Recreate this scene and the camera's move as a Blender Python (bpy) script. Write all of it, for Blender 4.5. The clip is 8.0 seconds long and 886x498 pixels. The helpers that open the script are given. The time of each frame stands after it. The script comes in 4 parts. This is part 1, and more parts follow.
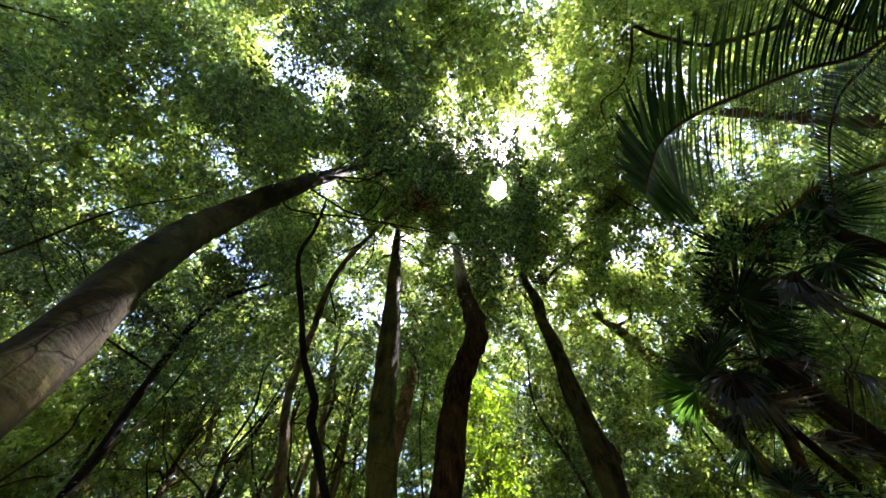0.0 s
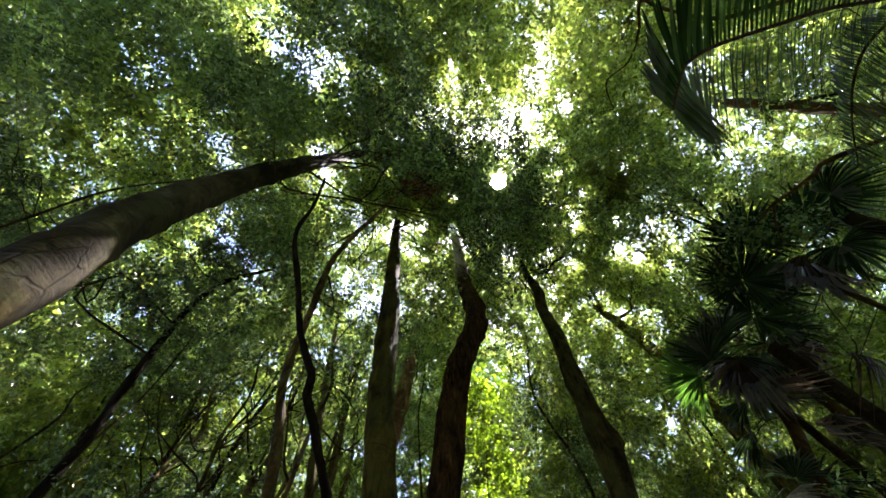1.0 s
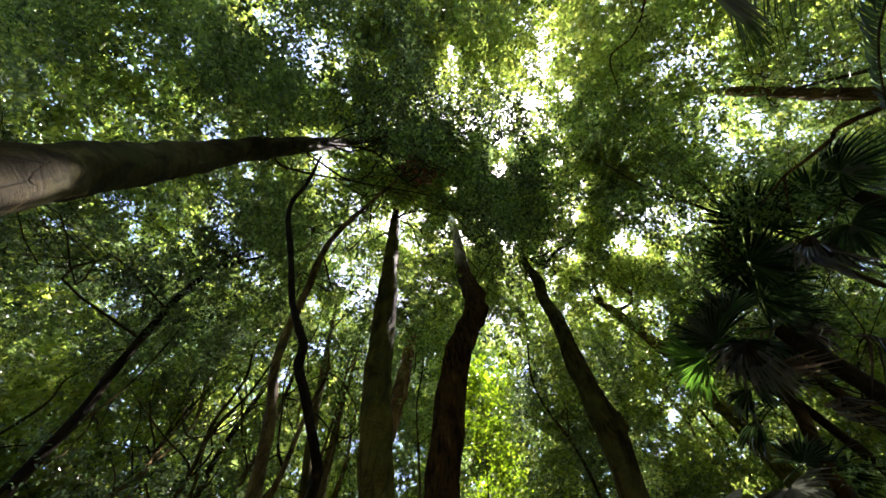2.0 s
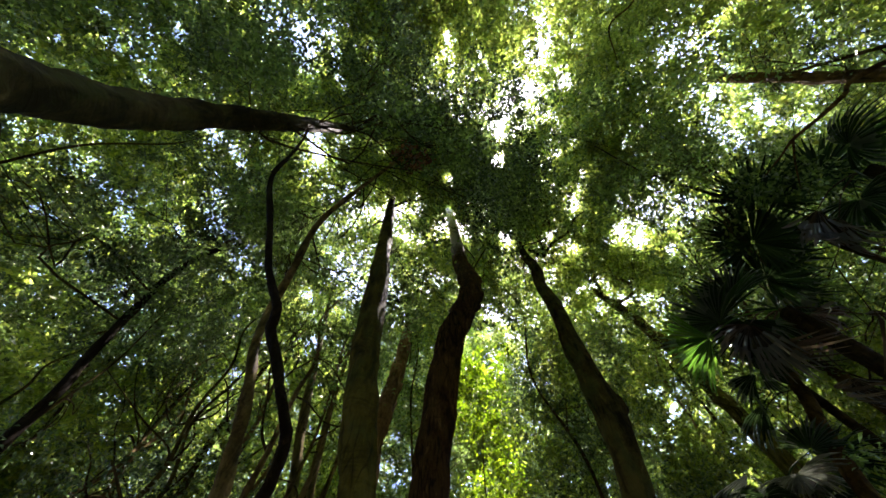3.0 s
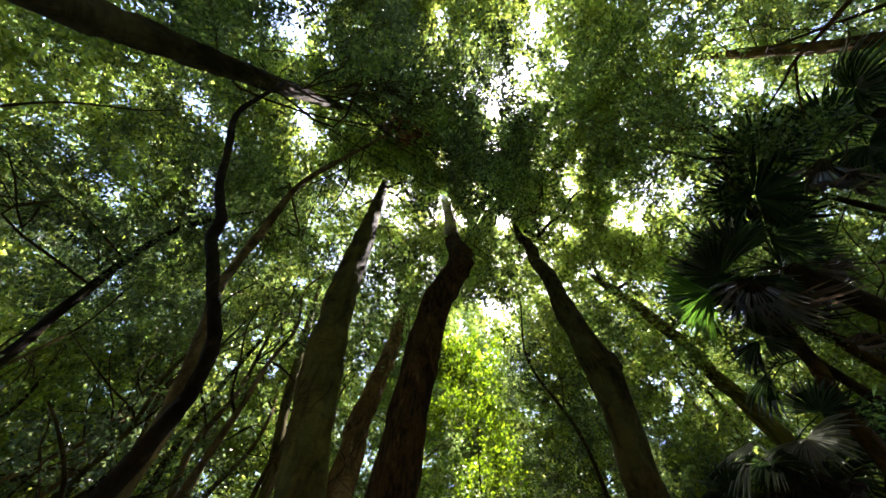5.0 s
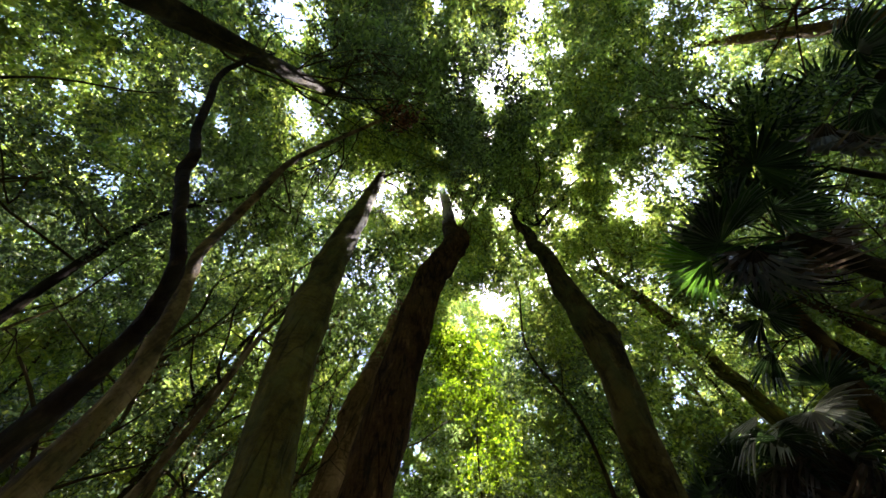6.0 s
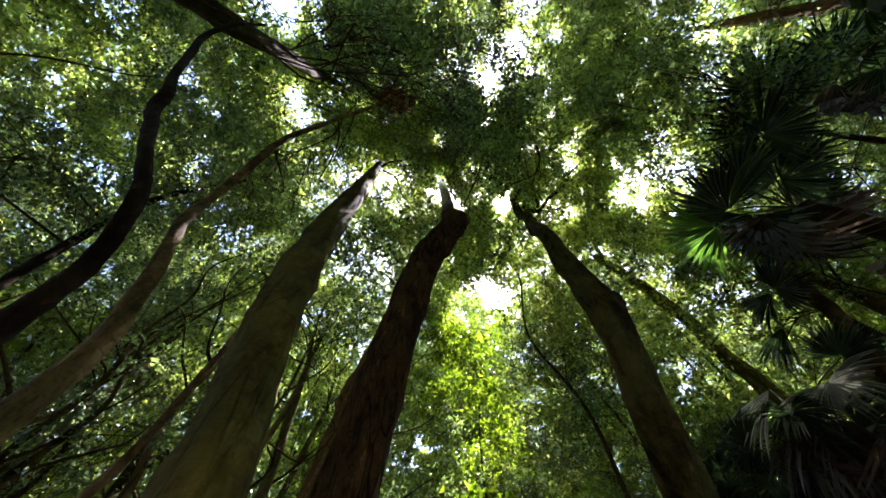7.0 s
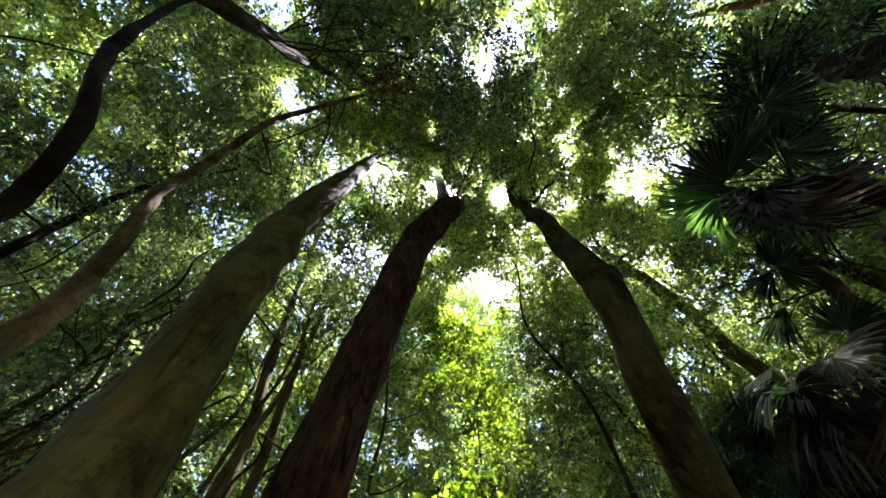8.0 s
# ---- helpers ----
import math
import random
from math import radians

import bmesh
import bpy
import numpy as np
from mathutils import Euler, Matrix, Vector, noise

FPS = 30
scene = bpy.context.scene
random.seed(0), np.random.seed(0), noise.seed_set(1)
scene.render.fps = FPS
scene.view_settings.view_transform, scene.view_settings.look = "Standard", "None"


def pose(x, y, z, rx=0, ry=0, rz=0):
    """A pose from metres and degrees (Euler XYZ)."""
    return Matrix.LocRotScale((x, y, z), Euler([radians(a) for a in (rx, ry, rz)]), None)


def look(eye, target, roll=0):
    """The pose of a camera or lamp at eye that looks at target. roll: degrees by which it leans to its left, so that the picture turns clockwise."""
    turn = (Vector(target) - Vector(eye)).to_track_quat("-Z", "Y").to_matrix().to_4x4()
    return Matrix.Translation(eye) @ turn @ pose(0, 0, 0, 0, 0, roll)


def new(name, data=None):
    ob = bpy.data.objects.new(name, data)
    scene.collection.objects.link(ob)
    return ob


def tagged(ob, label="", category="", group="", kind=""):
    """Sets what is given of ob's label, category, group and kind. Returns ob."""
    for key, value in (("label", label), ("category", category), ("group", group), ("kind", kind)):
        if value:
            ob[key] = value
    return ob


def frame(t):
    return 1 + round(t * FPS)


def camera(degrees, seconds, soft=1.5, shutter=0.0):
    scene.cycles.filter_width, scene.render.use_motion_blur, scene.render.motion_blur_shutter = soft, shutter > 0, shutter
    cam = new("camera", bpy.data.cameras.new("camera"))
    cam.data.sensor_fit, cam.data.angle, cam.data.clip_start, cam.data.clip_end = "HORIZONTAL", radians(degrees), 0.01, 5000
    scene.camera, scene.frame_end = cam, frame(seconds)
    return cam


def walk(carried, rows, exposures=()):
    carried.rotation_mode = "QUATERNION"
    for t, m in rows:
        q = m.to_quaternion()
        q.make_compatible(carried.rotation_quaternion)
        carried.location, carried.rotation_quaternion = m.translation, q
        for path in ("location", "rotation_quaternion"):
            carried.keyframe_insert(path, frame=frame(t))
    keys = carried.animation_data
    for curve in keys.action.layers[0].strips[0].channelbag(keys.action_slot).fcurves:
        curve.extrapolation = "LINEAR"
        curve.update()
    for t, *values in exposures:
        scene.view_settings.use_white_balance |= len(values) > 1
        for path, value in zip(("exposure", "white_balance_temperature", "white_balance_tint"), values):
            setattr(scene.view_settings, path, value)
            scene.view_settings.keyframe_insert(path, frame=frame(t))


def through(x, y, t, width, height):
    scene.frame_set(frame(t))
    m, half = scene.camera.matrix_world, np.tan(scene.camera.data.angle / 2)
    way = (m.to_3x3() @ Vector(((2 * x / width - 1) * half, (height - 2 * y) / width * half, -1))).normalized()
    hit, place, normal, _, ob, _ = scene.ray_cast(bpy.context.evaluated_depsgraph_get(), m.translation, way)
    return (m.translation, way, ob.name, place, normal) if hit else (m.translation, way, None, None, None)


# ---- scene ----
# The camera slides level over the forest floor and looks up into the canopy.
cam = camera(102.0, 8.0, soft=1.6)
EYE = 1.2
ROWS = [
    (0.0, 0.000, 0.000, -0.000, 158.43, 1.17, 2.97),
    (0.5, -0.022, 0.153, 0.015, 158.14, 1.16, 2.65),
    (1.0, -0.051, 0.339, 0.021, 158.07, 1.22, 2.56),
    (1.5, -0.090, 0.521, 0.027, 157.88, 1.30, 2.43),
    (3.0, 0.056, 1.232, 0.145, 157.99, 1.31, 2.42),
    (3.5, 0.118, 1.477, 0.152, 158.12, 1.28, 2.45),
    (4.0, 0.198, 1.735, 0.165, 158.15, 1.16, 2.52),
    (4.5, 0.269, 1.938, 0.165, 158.35, 1.13, 2.68),
    (6.0, 0.453, 2.735, 0.085, 159.30, 1.03, 3.21),
    (6.5, 0.458, 3.020, 0.094, 159.38, 1.07, 3.64),
    (7.0, 0.488, 3.232, 0.109, 159.54, 1.11, 3.96),
    (7.5, 0.536, 3.436, 0.102, 159.71, 1.23, 4.22),
    (8.0, 0.590, 3.646, 0.142, 159.80, 1.39, 4.59),
]
walk(cam, [(t, pose(x, y, EYE + z, rx, ry, rz)) for t, x, y, z, rx, ry, rz in ROWS], exposures=[(0.0, 3.38, 6100, 25.0), (0.7, 3.4, 6050, 25.0), (1.5, 3.14, 6450, 22.0), (6.0, 3.18, 6350, 22.5), (7.0, 3.3, 6150, 26.5), (8.0, 3.48, 5800, 30.0)])

# ---- world, sun, exposure ----
SUN_DIR = Vector((0.159, 0.219, 0.963)).normalized()
world = bpy.data.worlds.new("sky")
world.use_nodes = True
scene.world = world
wn = world.node_tree.nodes
sky = wn.new("ShaderNodeTexSky")
sky.sky_type, sky.sun_disc = "NISHITA", False
sky.sun_elevation, sky.sun_rotation = math.asin(SUN_DIR.z), math.atan2(SUN_DIR.x, SUN_DIR.y)
sky.air_density, sky.dust_density = 1.0, 1.0
wn["Background"].inputs["Strength"].default_value = 0.14
world.node_tree.links.new(sky.outputs[0], wn["Background"].inputs["Color"])
sun_data = bpy.data.lights.new("sun", "SUN")
sun_data.energy, sun_data.angle, sun_data.color = 3.1, radians(0.53), (1.0, 0.95, 0.86)
sun_lamp = new("sunlight", sun_data)
sun_lamp.matrix_world = look((0, 0, 0), -SUN_DIR)


# ---- materials ----
def nodes_of(name):
    m = bpy.data.materials.new(name)
    m.use_nodes = True
    nt = m.node_tree
    nt.nodes.clear()
    out = nt.nodes.new("ShaderNodeOutputMaterial")
    return m, nt, out


def node(nt, kind, **kw):
    n = nt.nodes.new("ShaderNode" + kind)
    for k, v in kw.items():
        n.inputs[k.replace("_", " ")].default_value = v
    return n


def ramp(nt, src, stops):
    r = nt.nodes.new("ShaderNodeValToRGB")
    els = r.color_ramp.elements
    while len(els) < len(stops):
        els.new(0.5)
    for e, (p, c) in zip(els, stops):
        e.position, e.color = p, (*c, 1)
    nt.links.new(src, r.inputs[0])
    return r.outputs[0]


def leaf_material(name, dark, mid, light, through=0.6, gloss=0.03):
    """A thin leaf: it reflects, and lets a yellower light through."""
    m, nt, out = nodes_of(name)
    ln = nt.links.new
    geo = nt.nodes.new("ShaderNodeNewGeometry")
    tint = ramp(nt, geo.outputs["Random Per Island"], [(0.0, tuple(0.6 * c for c in dark)), (0.35, dark), (0.65, mid), (0.9, light), (1.0, tuple(1.3 * c for c in light))])
    tc = nt.nodes.new("ShaderNodeTexCoord")
    patch = node(nt, "TexNoise", Scale=1.1, Detail=3.0)
    ln(tc.outputs["Object"], patch.inputs["Vector"])
    hue = node(nt, "HueSaturation")
    mr = node(nt, "MapRange")
    mr.inputs[1].default_value, mr.inputs[2].default_value = 0.3, 0.7
    mr.inputs[3].default_value, mr.inputs[4].default_value = 0.38, 1.75
    ln(patch.outputs["Fac"], mr.inputs[0])
    ln(mr.outputs[0], hue.inputs["Value"])
    ln(tint, hue.inputs["Color"])
    diff = node(nt, "BsdfDiffuse")
    ln(hue.outputs[0], diff.inputs["Color"])
    warm = nt.nodes.new("ShaderNodeMix")
    warm.data_type, warm.blend_type = "RGBA", "MULTIPLY"
    warm.inputs[0].default_value = 1.0
    warm.inputs[7].default_value = (5.0, 4.9, 5.2, 1)
    ln(hue.outputs[0], warm.inputs[6])
    trans = node(nt, "BsdfTranslucent")
    ln(warm.outputs[2], trans.inputs["Color"])
    mix = node(nt, "MixShader", Fac=through)
    ln(diff.outputs[0], mix.inputs[1])
    ln(trans.outputs[0], mix.inputs[2])
    shine = node(nt, "BsdfGlossy", Roughness=0.35)
    shine.inputs["Color"].default_value = (1, 1, 1, 1)
    fr = node(nt, "Fresnel", IOR=1.4)
    k = nt.nodes.new("ShaderNodeMath")
    k.operation = "MULTIPLY"
    k.inputs[1].default_value = gloss * 4
    ln(fr.outputs[0], k.inputs[0])
    top = node(nt, "MixShader")
    ln(k.outputs[0], top.inputs[0])
    ln(mix.outputs[0], top.inputs[1])
    ln(shine.outputs[0], top.inputs[2])
    ln(top.outputs[0], out.inputs[0])
    return m


def math_node(nt, op, a, b=None, c=None):
    n = nt.nodes.new("ShaderNodeMath")
    n.operation = op
    for i, v in enumerate((a, b, c)):
        if v is None:
            continue
        if isinstance(v, (int, float)):
            n.inputs[i].default_value = v
        else:
            nt.links.new(v, n.inputs[i])
    return n.outputs[0]


def mix_color(nt, fac, a, b):
    n = nt.nodes.new("ShaderNodeMix")
    n.data_type = "RGBA"
    for i, v in ((0, fac), (6, a), (7, b)):
        if isinstance(v, tuple):
            n.inputs[i].default_value = (*v, 1)
        elif isinstance(v, (int, float)):
            n.inputs[i].default_value = v
        else:
            nt.links.new(v, n.inputs[i])
    return n.outputs[2]


def bark_material(name, base, dark, pale, moss=0.0, streak=6.0, fissure=0.4, patches=0.4, rough=0.85, rings=0.0, cracks=0.0, sun_pale_from=0.0):
    """Bark: long fissures, pale lichen blotches, wrinkle rings, split cracks and green algae."""
    m, nt, out = nodes_of(name)
    ln = nt.links.new
    tc = nt.nodes.new("ShaderNodeTexCoord")

    def noise_at(scale3, detail=6.0, rough_=0.65, dist=0.0):
        mp = node(nt, "Mapping")
        mp.inputs["Scale"].default_value = scale3
        ln(tc.outputs["Object"], mp.inputs["Vector"])
        n = node(nt, "TexNoise", Scale=1.0, Detail=detail, Roughness=rough_, Distortion=dist)
        ln(mp.outputs[0], n.inputs["Vector"])
        return n.outputs["Fac"]

    grain = noise_at((2 * streak, 2 * streak, 0.36 * streak), 8.0, 0.65, 0.2)
    big = noise_at((1.7, 1.7, 0.9), 5.0, 0.6)
    fine = noise_at((38, 38, 30), 6.0, 0.7)
    ring = noise_at((2.5, 2.5, 17.0), 4.0, 0.55, 0.8)
    low = noise_at((3.1, 3.1, 1.6), 6.0, 0.7)
    col = ramp(nt, grain, [(0.4, dark), (0.48, base), (0.56, base), (0.66, pale)])
    speck = math_node(nt, "MULTIPLY", ramp(nt, fine, [(0.38, (1, 1, 1)), (0.5, (0, 0, 0))]), 0.55)
    col = mix_color(nt, speck, col, dark)
    blot = math_node(nt, "MULTIPLY", ramp(nt, big, [(0.5, (0, 0, 0)), (0.6, (1, 1, 1))]), patches)
    col = mix_color(nt, blot, col, pale)
    worn = math_node(nt, "MULTIPLY", ramp(nt, low, [(0.36, (1, 1, 1)), (0.52, (0, 0, 0))]), 0.8)
    col = mix_color(nt, worn, col, dark)
    if rings:
        col = mix_color(nt, math_node(nt, "MULTIPLY", ramp(nt, ring, [(0.36, (1, 1, 1)), (0.47, (0, 0, 0))]), rings), col, dark)
    if moss:
        col = mix_color(nt, math_node(nt, "MULTIPLY", ramp(nt, low, [(0.48, (0, 0, 0)), (0.62, (1, 1, 1))]), moss), col, (0.06, 0.075, 0.02))
    # Sunlight on the upper trunk, put in as pale colour above this height.
    if sun_pale_from:
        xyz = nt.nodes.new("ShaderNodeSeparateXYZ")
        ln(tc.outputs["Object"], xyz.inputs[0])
        up = math_node(nt, "ADD", math_node(nt, "MULTIPLY", xyz.outputs[2], 0.5), math_node(nt, "MULTIPLY_ADD", big, 1.6, -0.8 - 0.5 * sun_pale_from))
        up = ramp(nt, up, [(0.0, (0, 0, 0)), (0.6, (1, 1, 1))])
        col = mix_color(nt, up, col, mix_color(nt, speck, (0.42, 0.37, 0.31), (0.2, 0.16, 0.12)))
    height = math_node(nt, "MULTIPLY_ADD", fine, 0.3, grain)
    if rings:
        height = math_node(nt, "MULTIPLY_ADD", ring, rings * 1.2, height)
    if cracks:
        mp = node(nt, "Mapping")
        mp.inputs["Scale"].default_value = (8.0, 8.0, 0.8)
        ln(tc.outputs["Object"], mp.inputs["Vector"])
        v = node(nt, "TexVoronoi", Scale=1.0)
        v.feature = "DISTANCE_TO_EDGE"
        ln(mp.outputs[0], v.inputs["Vector"])
        line = ramp(nt, v.outputs["Distance"], [(0.015, (1, 1, 1)), (0.045, (0, 0, 0))])
        line = math_node(nt, "MULTIPLY", line, ramp(nt, noise_at((1.1, 1.1, 0.8), 2.0), [(0.48, (0, 0, 0)), (0.58, (1, 1, 1))]))
        line = math_node(nt, "MULTIPLY", line, cracks)
        col = mix_color(nt, line, col, (dark[0] * 0.3, dark[1] * 0.3, dark[2] * 0.3))
        height = math_node(nt, "MULTIPLY_ADD", line, -0.5, height)
    bs = node(nt, "BsdfPrincipled", Roughness=rough, Specular_IOR_Level=0.05)
    ln(col, bs.inputs["Base Color"])
    bump = node(nt, "Bump", Strength=fissure, Distance=0.05)
    ln(height, bump.inputs["Height"])
    ln(bump.outputs[0], bs.inputs["Normal"])
    ln(bs.outputs[0], out.inputs[0])
    return m


LEAF_MID = leaf_material("leaf_green", (0.042, 0.068, 0.016), (0.062, 0.096, 0.021), (0.086, 0.122, 0.028), 0.4)
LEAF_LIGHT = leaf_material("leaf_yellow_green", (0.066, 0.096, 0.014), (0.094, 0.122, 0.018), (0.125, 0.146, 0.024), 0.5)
LEAF_DARK = leaf_material("leaf_dark_green", (0.032, 0.052, 0.019), (0.044, 0.068, 0.024), (0.058, 0.084, 0.03), 0.3)
LEAF_LIME = leaf_material("leaf_lime_green", (0.022, 0.04, 0.001), (0.048, 0.08, 0.002), (0.075, 0.11, 0.003), 0.6)
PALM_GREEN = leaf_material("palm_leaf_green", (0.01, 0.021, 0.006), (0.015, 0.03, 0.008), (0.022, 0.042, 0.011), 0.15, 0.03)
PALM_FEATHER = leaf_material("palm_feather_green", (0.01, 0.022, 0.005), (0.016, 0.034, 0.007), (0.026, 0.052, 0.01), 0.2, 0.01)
# Lit copy of the green palm leaf: sunlight put into a brighter colour.
PALM_LIT = leaf_material("palm_leaf_sunlit_copy", (0.016, 0.042, 0.004), (0.024, 0.058, 0.005), (0.034, 0.074, 0.006), 0.6, 0.03)
# Glossy leaf; the sun fleck on it is put into the pale base colour.
PALM_SUN_PALED = leaf_material("palm_leaf_shiny_sun_paled", (0.14, 0.16, 0.11), (0.19, 0.21, 0.15), (0.26, 0.28, 0.21), 0.05, 0.4)
PALM_DEAD = leaf_material("palm_leaf_dry", (0.03, 0.021, 0.012), (0.05, 0.034, 0.019), (0.08, 0.058, 0.034), 0.12, 0.04)
BARK_SMOOTH = bark_material("bark_smooth_olive", (0.064, 0.050, 0.0075), (0.020, 0.016, 0.0030), (0.150, 0.114, 0.0190), 0.4, 3.2, 0.9, 0.5, 0.85, 0.4, 0.5)
BARK_DARK = bark_material("bark_dark_brown", (0.078, 0.043, 0.0101), (0.025, 0.014, 0.0043), (0.179, 0.105, 0.0324), 0.15, 5.0, 1.0, 0.3, 0.9, 0.2)
BARK_PALE = bark_material("bark_pale_grey", (0.115, 0.078, 0.022), (0.032, 0.021, 0.0065), (0.35, 0.24, 0.085), 0.3, 3.5, 0.6, 0.6, 0.8, 0.4)
BARK_RED = bark_material("bark_reddish", (0.224, 0.125, 0.0468), (0.078, 0.042, 0.0158), (0.448, 0.280, 0.1224), 0.1, 4.0, 0.8, 0.5, 0.85, 0.5)
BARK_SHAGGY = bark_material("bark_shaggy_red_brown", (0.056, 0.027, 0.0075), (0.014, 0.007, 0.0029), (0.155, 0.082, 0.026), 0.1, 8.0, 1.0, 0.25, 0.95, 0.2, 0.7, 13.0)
BARK_MOSSY = bark_material("bark_mossy_brown", (0.052, 0.039, 0.0085), (0.013, 0.0095, 0.003), (0.13, 0.096, 0.023), 0.5, 4.0, 0.9, 0.6, 0.9, 0.3, 0.4)
BARK_GREY = bark_material("bark_grey_brown", (0.157, 0.105, 0.0396), (0.050, 0.033, 0.0115), (0.336, 0.235, 0.1008), 0.3, 5.0, 0.8, 0.5, 0.9, 0.3)
BARK_FAR = bark_material("bark_dull_olive", (0.15, 0.12, 0.035), (0.05, 0.04, 0.012), (0.3, 0.24, 0.08), 0.4, 4.0, 0.8, 0.5)
# Almost black bark for the two darkest slender stems.
BARK_BLACK = bark_material("bark_near_black", (0.015, 0.010, 0.0043), (0.007, 0.005, 0.0022), (0.050, 0.034, 0.0144), 0.1, 5.0, 0.8, 0.2, 0.85)
BARK_BROWN = bark_material("bark_brown_wrinkled", (0.034, 0.026, 0.0075), (0.013, 0.010, 0.003), (0.12, 0.09, 0.032), 0.35, 2.2, 0.6, 0.45, 0.85, 0.5, 0.5)
BARK_PALM = bark_material("bark_palm_fibrous", (0.03, 0.019, 0.007), (0.012, 0.008, 0.003), (0.07, 0.045, 0.018), 0.1, 6.0, 1.0, 0.3, 0.95, 0.6)
BARK_TWIG = bark_material("bark_twig", (0.050, 0.032, 0.0094), (0.020, 0.012, 0.0043), (0.112, 0.075, 0.0252), 0.3, 8.0, 0.4, 0.2)


def litter_material():
    m, nt, out = nodes_of("leaf_litter")
    ln = nt.links.new
    tc = nt.nodes.new("ShaderNodeTexCoord")
    v = node(nt, "TexVoronoi", Scale=14.0)
    ln(tc.outputs["Object"], v.inputs["Vector"])
    n = node(nt, "TexNoise", Scale=0.8, Detail=8.0)
    ln(tc.outputs["Object"], n.inputs["Vector"])
    c1 = ramp(nt, v.outputs["Color"], [(0.2, (0.1, 0.065, 0.036)), (0.6, (0.22, 0.145, 0.08)), (0.9, (0.34, 0.24, 0.13))])
    c2 = ramp(nt, n.outputs["Fac"], [(0.4, (0.35, 0.35, 0.35)), (0.65, (1, 1, 1))])
    mx = nt.nodes.new("ShaderNodeMix")
    mx.data_type, mx.blend_type = "RGBA", "MULTIPLY"
    mx.inputs[0].default_value = 1.0
    ln(c1, mx.inputs[6])
    ln(c2, mx.inputs[7])
    bs = node(nt, "BsdfPrincipled", Roughness=0.9)
    ln(mx.outputs[2], bs.inputs["Base Color"])
    bump = node(nt, "Bump", Strength=0.6, Distance=0.03)
    ln(v.outputs["Distance"], bump.inputs["Height"])
    ln(bump.outputs[0], bs.inputs["Normal"])
    ln(bs.outputs[0], out.inputs[0])
    return m


LITTER = litter_material()


# ---- mesh builders ----
def mesh_from(name, verts, faces, material, smooth=True):
    me = bpy.data.meshes.new(name)
    me.from_pydata(verts, [], faces)
    if smooth:
        me.polygons.foreach_set("use_smooth", [True] * len(me.polygons))
    me.materials.append(material)
    me.update()
    return me


def part(name, me, parent, label=""):
    ob = new(name, me)
    ob.parent = parent
    return tagged(ob, label)


def thing(name, at, label, category, group="", kind=""):
    ob = new(name)
    ob.empty_display_size = 0.2
    ob.location = at
    return tagged(ob, label, category, group, kind)


def smooth_path(pts, per=6):
    """Points (x, y, z, r) along a smooth curve through the given ones."""
    p = [np.array(q, float) for q in pts]
    p = [2 * p[0] - p[1]] + p + [2 * p[-1] - p[-2]]
    out = []
    for i in range(1, len(p) - 2):
        a, b, c, d = p[i - 1:i + 3]
        for k in range(per):
            t = k / per
            q = 0.5 * (2 * b + (c - a) * t + (2 * a - 5 * b + 4 * c - d) * t * t + (3 * b - a - 3 * c + d) * t ** 3)
            q[3] = b[3] + (c[3] - b[3]) * t
            out.append(q)
    out.append(p[-2])
    return out


def tube(pts, sides, origin, rng=None, rough=0.0, lobes=0.0):
    """A tapered, slightly uneven tube along (x, y, z, r) points; verts are relative to origin."""
    verts, faces = [], []
    o = np.array(origin, float)
    up = np.array((0.0, 1.0, 0.0))
    n = len(pts)
    ph = rng.uniform(0, 6.28, 4) if rng is not None else np.zeros(4)
    for i, q in enumerate(pts):
        t = pts[min(i + 1, n - 1)][:3] - pts[max(i - 1, 0)][:3]
        t = t / (np.linalg.norm(t) + 1e-9)
        u = np.cross(t, up)
        u /= np.linalg.norm(u) + 1e-9
        v = np.cross(t, u)
        for k in range(sides):
            a = 2 * math.pi * k / sides
            r = q[3]
            if rng is not None:
                s = i * 0.35
                r *= 1 + lobes * (math.sin(3 * a + ph[0] + 0.25 * s) * 0.5 + math.sin(5 * a + ph[1] - 0.3 * s) * 0.3)
                r *= 1 + rough * noise.noise(Vector((math.cos(a) * 1.3 + ph[2], math.sin(a) * 1.3 + ph[3], s)))
                r *= 1 + 0.7 * rough * noise.noise(Vector((math.cos(a) * 1.8 + ph[1], math.sin(a) * 1.8 + ph[0], s * 3.1)))
            verts.append(tuple(q[:3] - o + r * (math.cos(a) * u + math.sin(a) * v)))
        if i:
            b0, b1 = (i - 1) * sides, i * sides
            for k in range(sides):
                k2 = (k + 1) % sides
                faces.append((b0 + k, b0 + k2, b1 + k2, b1 + k))
    verts.append(tuple(pts[-1][:3] - o))
    last = len(verts) - 1
    for k in range(sides):
        faces.append(((n - 1) * sides + k, (n - 1) * sides + (k + 1) % sides, last))
    return verts, faces


def join(parts):
    verts, faces = [], []
    for v, f in parts:
        b = len(verts)
        verts += v
        faces += [tuple(i + b for i in q) for q in f]
    return verts, faces


def unit(v):
    return v / (np.linalg.norm(v, axis=-1, keepdims=True) + 1e-9)


